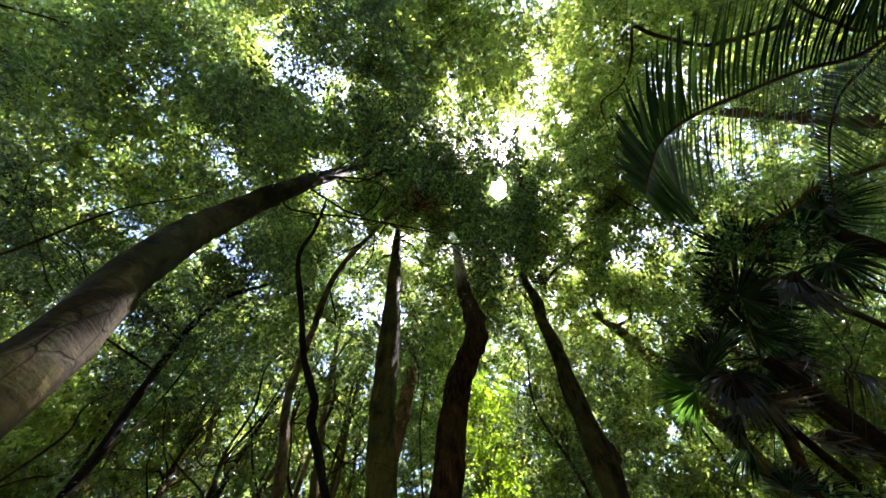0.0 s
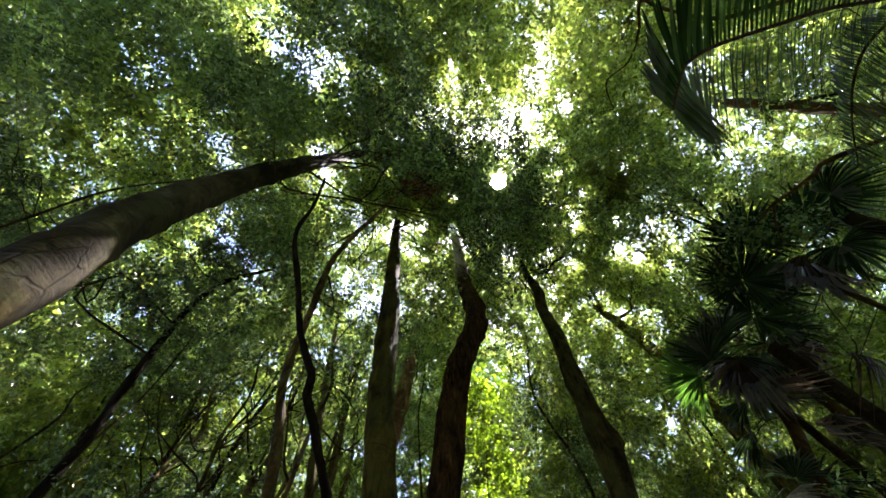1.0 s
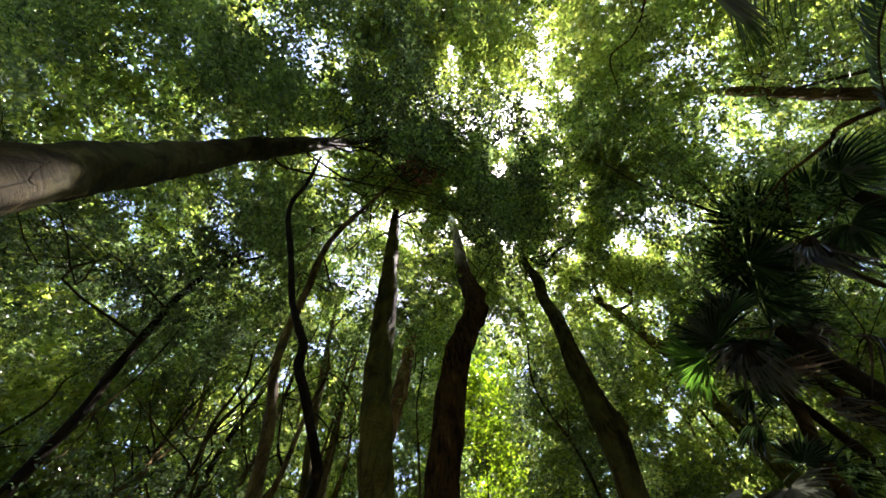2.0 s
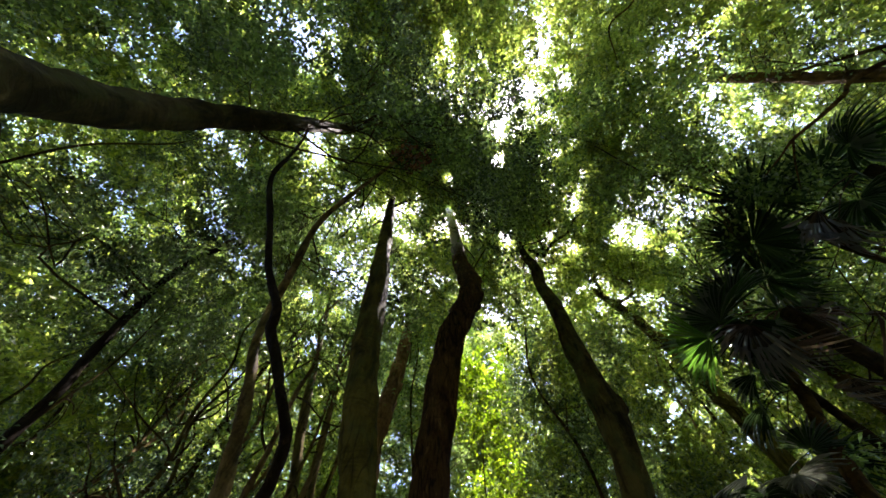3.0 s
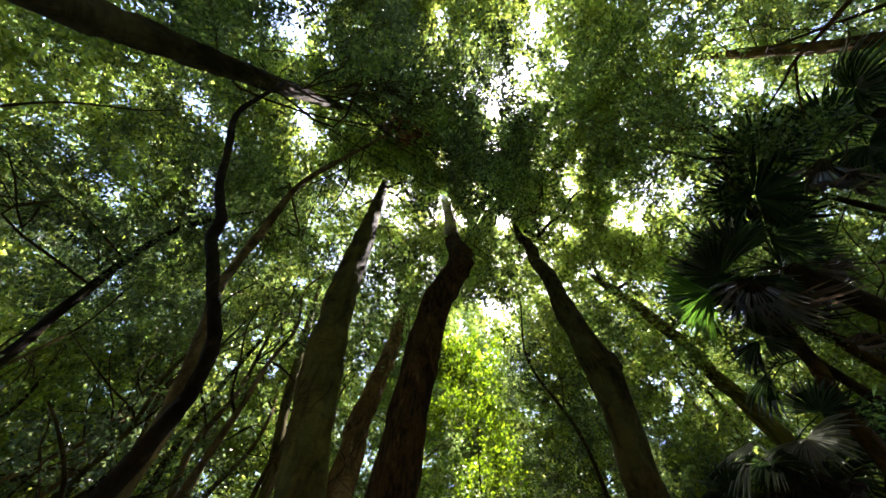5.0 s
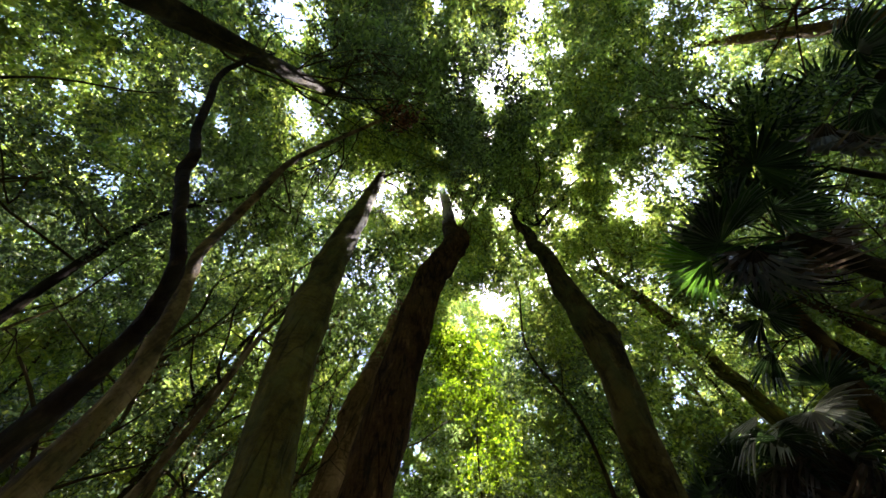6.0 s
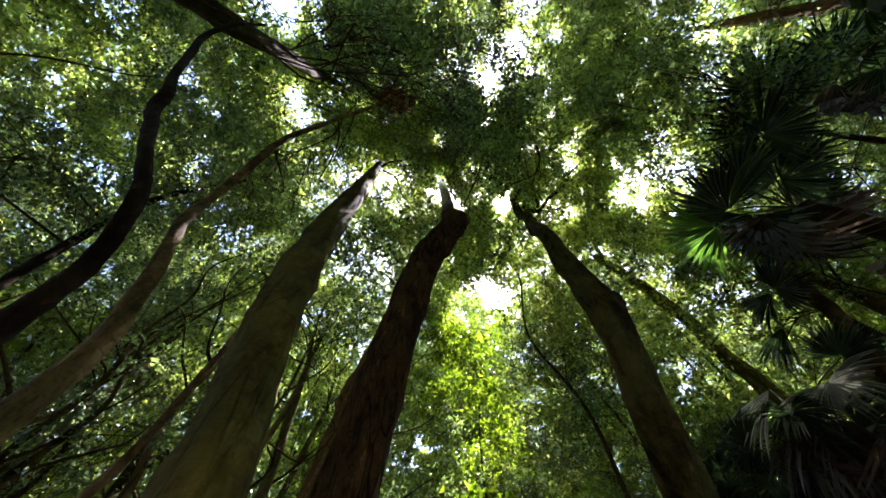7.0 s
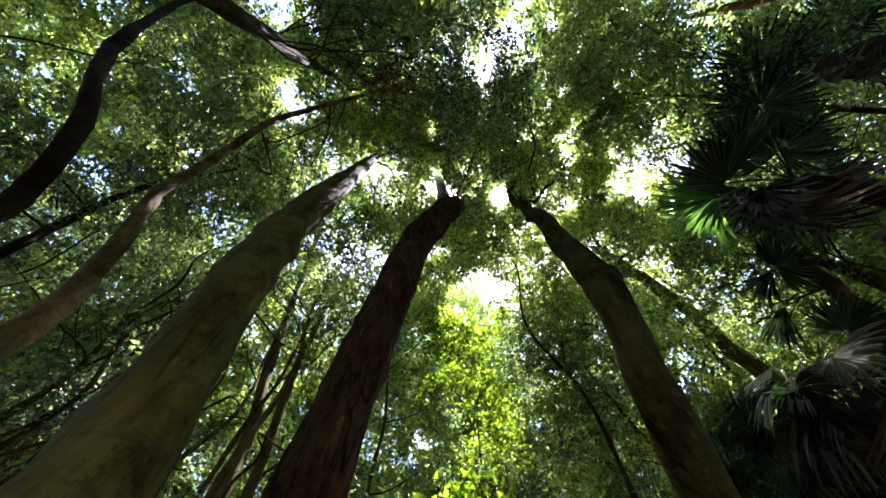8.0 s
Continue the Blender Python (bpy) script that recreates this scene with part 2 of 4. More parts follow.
def leaf_cloud(name, centres, radii, counts, size, material, origin, rng, scale, flat=0.6, droop=0.25, keep=None, kite=True, jitter=0.8):
    """Many small folded leaves, gathered in sprays round the centres, as one mesh."""
    idx = np.repeat(np.arange(len(centres)), counts)
    n = len(idx)
    d = unit(rng.normal(size=(n, 3)))
    rr = rng.uniform(0, 1, (n, 1)) ** 0.45
    off = d * rr * radii[idx][:, None]
    off[:, 2] *= flat
    # leaves crowd along a few twigs inside each spray
    tw = unit(rng.normal(size=(len(centres), 5, 3)))
    tw[:, :, 2] *= 0.5
    pick = tw[idx, rng.integers(0, 5, n)]
    along = rng.uniform(0.1, 1.0, (n, 1))
    snap = pick * along * radii[idx][:, None] + rng.normal(size=(n, 3)) * 0.08 * radii[idx][:, None]
    snap[:, 2:] -= 0.25 * along * along * radii[idx][:, None]
    w = (rng.uniform(0, 1, (n, 1)) < 0.82)
    pos = centres[idx] + np.where(w, snap, off)
    if keep is not None:
        ok = keep(pos)
        pos, n = pos[ok], int(ok.sum())
        d, off, idx = d[ok], off[ok], idx[ok]
    axis = unit(unit(off) * 0.7 + rng.normal(size=(n, 3)) * 0.6 + np.array((0, 0, -droop)))
    nrm = unit(np.array((0, 0, 1.0)) + rng.normal(size=(n, 3)) * jitter)
    side = unit(np.cross(axis, nrm))
    nrm = np.cross(side, axis)
    ln = size * scale[idx][:, None] * rng.uniform(0.6, 1.35, (n, 1))
    wd = ln * rng.uniform(0.42, 0.6, (n, 1)) * 0.5
    lift = wd * rng.uniform(0.05, 0.7, (n, 1))
    mid = pos + axis * ln * 0.42
    if not kite:
        tri = np.stack([pos - side * wd * 0.7, pos + axis * ln, mid + side * wd * 1.2 + nrm * lift], 1)
        me = bpy.data.meshes.new(name)
        me.vertices.add(3 * n)
        me.vertices.foreach_set("co", (tri - np.array(origin)).astype(np.float32).ravel())
        me.loops.add(3 * n)
        me.loops.foreach_set("vertex_index", np.arange(3 * n, dtype=np.int32))
        me.polygons.add(n)
        me.polygons.foreach_set("loop_start", np.arange(n, dtype=np.int32) * 3)
        me.materials.append(material)
        me.update(calc_edges=True)
        return me
    quad = np.stack([pos, mid - side * wd + nrm * lift, pos + axis * ln - nrm * ln * 0.1, mid + side * wd + nrm * lift], 1)
    co = (quad - np.array(origin)).reshape(-1, 3).astype(np.float32)
    me = bpy.data.meshes.new(name)
    me.vertices.add(4 * n)
    me.vertices.foreach_set("co", co.ravel())
    b = np.arange(n, dtype=np.int32)[:, None] * 4
    loops = np.concatenate([b, b + 1, b + 2, b, b + 2, b + 3], 1).ravel()
    me.loops.add(6 * n)
    me.loops.foreach_set("vertex_index", loops)
    me.polygons.add(2 * n)
    me.polygons.foreach_set("loop_start", np.arange(2 * n, dtype=np.int32) * 3)
    me.materials.append(material)
    me.update(calc_edges=True)
    me.validate()
    return me


# ---- setting ----
def ground_sheet():
    n, half = 80, 400.0
    verts, faces = [], []
    for j in range(n + 1):
        for i in range(n + 1):
            x, y = ((abs(2 * k / n - 1)) ** 3 * (1 if k > n / 2 else -1) * half for k in (i, j))
            z = 0.12 * noise.noise(Vector((x * 0.3, y * 0.3, 0))) + 0.02 * math.hypot(x, y) ** 0.8 * noise.noise(Vector((x * 0.02, y * 0.02, 3)))
            verts.append((x, y, z - 0.05))
    for j in range(n):
        for i in range(n):
            a = j * (n + 1) + i
            faces.append((a, a + 1, a + n + 2, a + n + 1))
    ob = new("ground", mesh_from("ground", verts, faces, LITTER))
    tagged(ob, "forest floor of brown leaf litter under the trees", "ground", kind="structure")


ground_sheet()

# ---- the trees ----
rng = np.random.default_rng(7)
# stem: (x, y, z, radius) from the root upward
STEMS = {}
STEMS["olive"] = [(-0.2, 4.58, -0.2, 0.28), (-0.38, 4.62, 1.2, 0.19), (-0.64, 4.63, 2.6, 0.165), (-0.91, 4.64, 4.0, 0.192), (-1.1, 4.65, 5.24, 0.207), (-1.25, 4.7, 7.2, 0.212), (-1.5, 4.79, 10.4, 0.2), (-1.85, 4.93, 15.2, 0.165), (-2.1, 5.0, 18.5, 0.08)]
STEMS["elbow"] = [(-0.50, 5.82, -0.20, 0.380), (-0.44, 5.75, 1.92, 0.235), (-0.30, 5.74, 3.75, 0.240), (-0.10, 5.70, 5.51, 0.262), (0.16, 5.60, 7.22, 0.268), (0.67, 5.53, 8.73, 0.280), (0.82, 5.85, 10.36, 0.285), (0.74, 6.34, 12.20, 0.265), (0.70, 6.48, 14.48, 0.240), (0.66, 6.56, 17.13, 0.230), (0.57, 6.55, 20.07, 0.190), (0.60, 6.39, 23.20, 0.070)]
STEMS["burl"] = [(2.54, 7.67, -0.20, 0.299), (2.47, 6.89, 2.37, 0.207), (2.46, 6.24, 3.97, 0.198), (2.54, 5.83, 5.29, 0.209), (2.61, 5.83, 7.29, 0.198), (2.78, 5.92, 9.06, 0.176), (2.93, 6.31, 10.59, 0.167), (3.19, 6.46, 12.19, 0.167), (3.23, 6.74, 13.94, 0.141), (3.32, 6.62, 15.83, 0.062)]
STEMS["pale"] = [(-2.2, 4.95, -0.2, 0.125), (-2.23, 4.75, 3.3, 0.09), (-2.28, 4.6, 4.1, 0.08), (-2.36, 4.33, 4.8, 0.07), (-2.52, 4.18, 5.37, 0.064), (-2.62, 4.08, 6.1, 0.064), (-2.58, 3.83, 7.2, 0.064), (-2.5, 3.46, 8.8, 0.062), (-1.9, 3.15, 10.8, 0.053), (-0.95, 2.72, 13.5, 0.039)]
STEMS["sinuous"] = [(-1.8, 4.4, -0.2, 0.085), (-1.62, 4.1, 2.2, 0.062), (-1.42, 3.9, 2.92, 0.05), (-1.28, 3.75, 3.1, 0.047), (-1.17, 3.5, 3.32, 0.045), (-1.27, 3.3, 3.58, 0.041), (-1.38, 3.16, 3.84, 0.043), (-1.5, 3.05, 4.08, 0.046), (-1.5, 2.93, 4.28, 0.043), (-1.64, 2.84, 4.55, 0.04), (-1.8, 2.72, 4.9, 0.038), (-1.98, 2.48, 5.5, 0.04), (-2.3, 2.1, 6.5, 0.036), (-2.2, 1.85, 7.2, 0.028), (-2.3, 1.6, 8.4, 0.018)]
STEMS["leaning"] = [(-1.1, 0.78, -0.2, 0.22), (-1.52, 0.87, 1.6, 0.15), (-1.9, 0.95, 2.8, 0.14), (-2.4, 1.05, 3.8, 0.163), (-2.82, 1.17, 5.1, 0.175), (-2.92, 1.23, 6.2, 0.174), (-3.03, 1.32, 7.6, 0.178), (-3.08, 1.47, 9.6, 0.175), (-3.02, 1.62, 11.2, 0.165), (-3.0, 1.8, 13.5, 0.135), (-2.8, 2.0, 16.0, 0.07)]
STEMS["far_right"] = [(12.8, 1.1, -0.2, 0.28), (12.3, 1.0, 12.5, 0.19), (12.2, 0.92, 14.3, 0.178), (11.6, 0.8, 16.3, 0.165), (10.8, 0.75, 17.5, 0.1)]
STEMS["reddish"] = [(-2.4, 9.3, -0.2, 0.4), (-2.0, 9.38, 6.8, 0.285), (-2.02, 9.4, 8.0, 0.282), (-1.84, 9.46, 9.3, 0.275), (-1.66, 9.7, 11.0, 0.26), (-1.56, 10.1, 13.7, 0.22), (-1.5, 10.4, 17.5, 0.1)]
STEMS["slanting"] = [(12.7, 14.2, -0.2, 0.48), (11.9, 13.5, 7.0, 0.34), (11.5, 13.1, 11.5, 0.29), (11.1, 12.8, 12.8, 0.28), (10.3, 11.9, 13.7, 0.25), (8.9, 10.75, 14.6, 0.22), (7.7, 9.9, 15.15, 0.18), (6.9, 9.4, 15.7, 0.1)]
STEMS["behind_palm"] = [(5.2, 7.1, -0.2, 0.24), (6.3, 6.96, 4.8, 0.13), (7.06, 6.87, 6.6, 0.12), (7.5, 6.8, 7.8, 0.11), (8.4, 6.6, 10.2, 0.07)]
STEMS["thin_right"] = [(9.4, 7.6, -0.2, 0.18), (8.95, 7.35, 7.8, 0.12), (8.7, 7.25, 9.1, 0.105), (8.4, 7.2, 11.2, 0.05)]
STEMS["pole"] = [(-3.1, 9.5, -0.2, 0.17), (-3.44, 9.2, 5.9, 0.13), (-3.85, 8.9, 8.6, 0.12), (-4.1, 8.5, 11.0, 0.1), (-4.4, 8.0, 14.1, 0.05)]
STEMS["thin_pole"] = [(-3.1, 9.9, -0.2, 0.13), (-3.25, 9.6, 6.2, 0.1), (-3.27, 9.4, 7.3, 0.095), (-3.28, 9.1, 9.0, 0.085), (-3.2, 8.8, 12.0, 0.04)]
STEMS["dark_left"] = [(-5.9, 5.7, -0.2, 0.132), (-6.05, 5.25, 5.2, 0.085), (-6.2, 5.1, 6.5, 0.080), (-6.33, 4.9, 7.9, 0.077), (-6.35, 4.72, 9.1, 0.072), (-6.1, 4.6, 10.1, 0.061), (-5.4, 4.55, 10.5, 0.047), (-4.6, 4.5, 10.9, 0.028)]

# bare limbs that show among the leaves
BARE_LIMBS = {
    "burl": [
        [(3.45, 6.62, 14.22, 0.075), (3.96, 6.81, 14.05, 0.064), (4.39, 6.35, 14.15, 0.053), (4.91, 6.01, 14.19, 0.042), (5.16, 5.51, 14.30, 0.031), (5.52, 5.22, 14.33, 0.020)],
        [(3.37, 6.64, 15.36, 0.070), (3.85, 5.89, 15.85, 0.058), (3.78, 5.05, 16.39, 0.045), (4.18, 4.27, 16.89, 0.033), (4.08, 3.50, 17.40, 0.020)],
        [(3.34, 6.71, 14.18, 0.035), (3.16, 7.42, 13.66, 0.027), (3.23, 7.91, 13.22, 0.020), (2.90, 8.27, 12.83, 0.012)],
        [(3.57, 6.21, 12.52, 0.040), (3.41, 5.47, 12.64, 0.032), (3.64, 4.75, 12.75, 0.023), (3.49, 4.12, 12.83, 0.015)],
    ],
    "slanting": [
        [(7.26, 9.54, 15.51, 0.090), (6.98, 8.87, 15.90, 0.075), (6.98, 7.97, 16.39, 0.060), (7.33, 7.19, 16.83, 0.045), (7.13, 6.50, 17.23, 0.030)],
        [(7.77, 9.89, 15.15, 0.080), (8.45, 9.47, 15.24, 0.068), (8.24, 8.92, 15.37, 0.055), (7.67, 8.68, 15.38, 0.042), (7.34, 8.18, 15.50, 0.030)],
    ],
    "olive": [
        [(-1.71, 4.93, 15.20, 0.050), (-1.33, 4.79, 15.26, 0.038), (-0.67, 4.72, 15.28, 0.027), (0.34, 4.54, 15.35, 0.015)],
        [(-1.81, 4.92, 13.42, 0.045), (-2.17, 5.05, 13.51, 0.034), (-2.50, 5.25, 13.56, 0.023), (-2.97, 5.41, 13.63, 0.012)],
        [(-1.67, 5.04, 15.16, 0.040), (-1.22, 5.37, 15.22, 0.031), (-1.05, 5.99, 15.18, 0.021), (-0.78, 6.34, 15.24, 0.012)],
    ],
}

# crown: middle (x, y, z); the sprays of leaves go to the nearest crown
TREES = [
    # stem, bark, leaf, crown middle, label
    ("leaning", BARK_BROWN, LEAF_DARK, (-1.2, 1.6, 13), "leaning tree with smooth olive-brown bark and dark small-leaved crown"),
    ("pale", BARK_PALE, LEAF_MID, (-3.3, 3.5, 12), "slender pale grey tree trunk leaning under the canopy"),
    ("olive", BARK_SMOOTH, LEAF_LIGHT, (-1.6, 4.4, 15), "tall straight tree with smooth mottled olive bark"),
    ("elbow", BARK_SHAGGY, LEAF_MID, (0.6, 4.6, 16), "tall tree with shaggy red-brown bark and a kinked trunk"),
    ("burl", BARK_MOSSY, LEAF_MID, (3.8, 4.8, 16), "tall mossy brown tree with a knobbly burl on its trunk"),
    ("reddish", BARK_RED, LEAF_MID, (-2.0, 8.2, 15), "reddish-barked tree standing behind a dark trunk"),
    ("slanting", BARK_FAR, LEAF_LIGHT, (7.6, 7.2, 15), "dull olive slanting tree with a light green crown"),
    ("far_right", BARK_DARK, LEAF_LIGHT, (8.2, 0.4, 15), "tall slim tree with sunlit yellow-green leaves"),
    ("thin_right", BARK_DARK, LEAF_MID, (7.7, 4.6, 11), "thin dark tree behind the palms"),
    ("behind_palm", BARK_DARK, LEAF_MID, (8.7, 6.8, 10), "dark leaning tree among the palms"),
    ("pole", BARK_FAR, LEAF_MID, (-4.4, 8.2, 14), "slim grey-olive tree standing deeper in the forest"),
    ("thin_pole", BARK_FAR, LEAF_MID, (-3.1, 9.0, 13), "slim grey-olive tree standing deeper in the forest"),
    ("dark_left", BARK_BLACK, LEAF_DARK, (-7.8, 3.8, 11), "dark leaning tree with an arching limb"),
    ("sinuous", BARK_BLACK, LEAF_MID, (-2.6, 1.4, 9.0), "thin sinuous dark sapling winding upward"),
]
# further trees: crown middle, leaf, lean of the stem outward, stem radius
FAR_TREES = [
    ((4.8, -2.8, 14), LEAF_LIGHT, 0.05), ((1.8, -3.0, 14), LEAF_LIGHT, 0.05), ((-6.0, 1.8, 13), LEAF_DARK, 0.03), ((-8.9, -2.6, 13), LEAF_MID, 0.05),
    ((-10.3, 3.7, 11), LEAF_DARK, 0.05), ((-9.8, 7.5, 9.5), LEAF_MID, 0.09), ((-7.4, 8.7, 10), LEAF_DARK, 0.09), ((-5.8, 8.9, 13), LEAF_LIGHT, 0.12),
    ((1.3, 12.6, 11.4), LEAF_LIME, 0.04), ((5.0, 12.0, 13), LEAF_DARK, 0.06), ((9.3, 12.0, 13), LEAF_LIGHT, 0.12), ((10.6, 0.8, 13), LEAF_MID, 0.1),
]
FAR_TREES += [
    ((11.8, 5.3, 11), LEAF_MID, 0.12), ((11.4, 11.0, 10), LEAF_MID, 0.1), ((3.0, 9.0, 16), LEAF_LIGHT, 0.05), ((-4.0, 14.2, 11), LEAF_MID, 0.12),
    ((-10.4, 10.0, 8), LEAF_DARK, 0.1), ((6.0, 3.0, 15), LEAF_MID, 0.06), ((6.2, 16.6, 12), LEAF_MID, 0.12), ((-3.2, -3.0, 14), LEAF_DARK, 0.05),
    ((-14.5, 3.0, 13), LEAF_MID, 0.05), ((-13, 13, 11), LEAF_MID, 0.12), ((15, 8, 13), LEAF_MID, 0.14), ((14, 16, 12), LEAF_MID, 0.14), ((-1.0, 18.5, 13), LEAF_MID, 0.14),
]
AROUND = [((-9, -8, 12), LEAF_MID, 0.14), ((0, -10, 13), LEAF_MID, 0.14), ((9, -8, 12), LEAF_MID, 0.14), ((-17, -3, 12), LEAF_MID, 0.14), ((17, -3, 12), LEAF_MID, 0.14),
          ((-20, 9, 12), LEAF_MID, 0.14), ((20, 11, 12), LEAF_MID, 0.14), ((-10, 20, 12), LEAF_MID, 0.14), ((4, 23, 13), LEAF_MID, 0.14), ((-4, -17, 12), LEAF_MID, 0.14), ((6, -18, 12), LEAF_MID, 0.14), ((14, 22, 12), LEAF_MID, 0.14)]
# openings in the canopy: x, y at 13 m height and radius
GAPS = [(2.1, 2.2, 0.48), (-3.7, 2.3, 0.66), (-6.1, 2.5, 0.46), (-5.3, 2.6, 0.3), (-6.8, 1.7, 0.6), (-2.7, 0.5, 0.29), (-3.4, 0.0, 0.19), (0.5, -0.4, 0.36), (1.5, 0.2, 0.34), (2.9, 1.0, 0.42),
        (3.9, 0.9, 0.33), (-1.2, 4.6, 0.18), (-2.0, 4.7, 0.15), (0.0, 5.2, 0.17), (-8.7, 4.8, 0.22), (-9.9, 5.4, 0.3), (-11.3, 7.1, 0.28), (-4.9, 7.6, 0.28)]
GAPS += [(-9.5, 6.2, 0.2), (2.0, 8.9, 0.22), (0.7, 9.7, 0.42), (2.9, 10.0, 0.3), (6.0, 4.6, 0.19), (6.3, 5.7, 0.54), (7.0, 6.1, 0.39), (8.2, 6.4, 0.29), (4.7, 3.6, 0.22), (6.8, 8.5, 0.38), (9.0, 10.8, 0.4),
         (9.8, 14.2, 0.53), (8.9, 13.2, 0.28), (8.5, 1.4, 0.3), (10.0, 1.9, 0.37), (10.6, 2.4, 0.31), (9.5, 4.4, 0.3), (9.3, 0.2, 0.22)]
GAPS += [(6.0, 2.7, 0.17), (3.9, 3.0, 0.21), (7.6, 19.0, 0.38), (-6.7, 11.0, 0.45), (-8.1, 12.0, 0.27), (-2.8, 3.7, 0.16), (2.2, 7.3, 0.24), (-10.3, -0.9, 0.22), (-10.5, 1.3, 0.27), (-6.9, -1.0, 0.23),
         (-5.0, 9.7, 0.26), (3.8, 5.7, 0.23), (4.6, 4.6, 0.26)]
# chinks by which the sun reaches stems and palm leaves: a lit spot and the chink's radius
CHINKS = [(-1.8, 0.95, 2.5, 0.55), (-3.05, 1.5, 10.3, 0.45), (-3.0, 1.65, 11.8, 0.4), (-2.45, 4.28, 5.0, 0.5), (-1.2, 4.75, 8.0, 0.4), (-1.4, 4.8, 10.4, 0.5), (-1.7, 4.9, 13.5, 0.5), (0.75, 6.5, 14.0, 0.6), (0.68, 6.6, 16.0, 0.7),
          (-1.95, 9.4, 8.6, 0.45), (5.95, 7.35, 5.3, 0.6), (5.1, 7.8, 5.3, 0.4), (4.25, 5.25, 6.2, 0.6), (-0.3, 5.7, 3.6, 0.25),
          (0.4, 9.0, 5.2, 0.5), (-5.0, 7.0, 6.0, 0.55), (-4.0, 8.4, 5.5, 0.55), (-6.2, 6.0, 6.0, 0.35), (-7.0, 8.0, 7.0, 0.35), (-3.2, 9.2, 6.5, 0.55), (-5.6, 9.6, 7.0, 0.55), (8.6, 8.2, 6.5, 0.7), (7.4, 10.0, 7.0, 0.6)]
# sunny patches in the undergrowth
SUNNY_SPOTS = [(-4.5, 7.4, 5.5, 0.45), (-4.1, 8.0, 7.0, 0.5), (-3.6, 6.2, 5.5, 0.4), (-5.1, 7.4, 7.0, 0.5), (-6.3, 7.8, 7.0, 0.5), (-3.0, 7.0, 7.0, 0.4), (-5.0, 9.2, 7.0, 0.55), (-4.2, 9.6, 7.0, 0.5)]
CHINKS += SUNNY_SPOTS
CLEARING = np.array((0.25, 1.9, 1.3))


LIME = np.array((1.3, 12.3, 11.6))


def shades_lime(pos):
    """True on the sun's side of the lime-green boughs, which hang in full sun."""
    pos = np.atleast_2d(pos)
    hit = np.zeros(len(pos), bool)
    for k in (0.0, 0.2, 0.4, 0.6, 0.8, 1.0):
        up = pos[:, 2] - (13.3 - 3.7 * k)
        dx, dy = pos[:, 0] - 1.3 - 0.165 * up, pos[:, 1] - 11 - 3 * k - 0.227 * up
        hit |= (up > 0.8) & (np.hypot(dx, dy) < rng.uniform(0.95, 1.5, len(pos)))
    return hit


def stem_lanes(keys):
    """The lines of sight from along the walk to the stems that stand free of leaves."""
    lanes = []
    for dy in (-1.7, -0.6, 0.6, 1.7):
        e = CLEARING + np.array((0, dy, 0))
        st = np.array([q for k in keys for q in smooth_path(STEMS[k], 4) if 3 < q[2] < (12.5 if k == "burl" else 17.2 if k == "far_right" else 15.5)])
        v = st[:, :3] - e
        dd = np.linalg.norm(v, axis=1)
        lanes.append((e, v / dd[:, None], np.cos((st[:, 3] + 0.45) / dd), dd))
    return lanes


def hides_stem(p, lanes):
    return any(((unit(p - e) @ sd.T > lim) & (np.linalg.norm(p - e) < far)).any() for e, sd, lim, far in lanes)


LANES = stem_lanes(("olive", "elbow", "burl", "leaning", "pale", "sinuous", "far_right"))
FAR_LANES = stem_lanes(("far_right", "slanting", "reddish"))


FREE_TO = {"olive": 16.5, "elbow": 20.0, "burl": 14.6, "leaning": 12.2, "pale": 10.5, "sinuous": 6.8, "reddish": 13.0, "far_right": 16.4, "slanting": 12.9, "pole": 9.5, "thin_pole": 9.0}
GRID = 0.005


def sight_maps():
    """For a row of eyes along the clearing: how far off the free-standing stems are, by direction."""
    maps = []
    half = int(1.8 / GRID)
    for k in np.linspace(0, 1, 9):
        e = np.array((0.6 * k * k, 3.65 * k, 1.32))
        far = np.zeros((2 * half, 2 * half), np.float32)
        for key, top in FREE_TO.items():
            st = np.array([q for q in smooth_path(STEMS[key], 40) if 2.6 < q[2] < top])
            v = st[:, :3] - e
            w = v[:, 1] * 0.3665 + v[:, 2] * 0.9304
            a, b = v[:, 0] / w, (v[:, 1] * 0.9304 - v[:, 2] * 0.3665) / w
            for ai, bi, wi, ri in zip(a, b, w, st[:, 3]):
                if wi < 0.5 or abs(ai) > 1.6 or abs(bi) > 1.6:
                    continue
                m = max(1, int(ri * 1.05 / wi / GRID))
                i, j = int(ai / GRID) + half, int(bi / GRID) + half
                box = far[max(0, j - m):j + m + 1, max(0, i - m):i + m + 1]
                np.maximum(box, wi, out=box)
        maps.append((e, half, far))
    return maps


SIGHT = sight_maps()


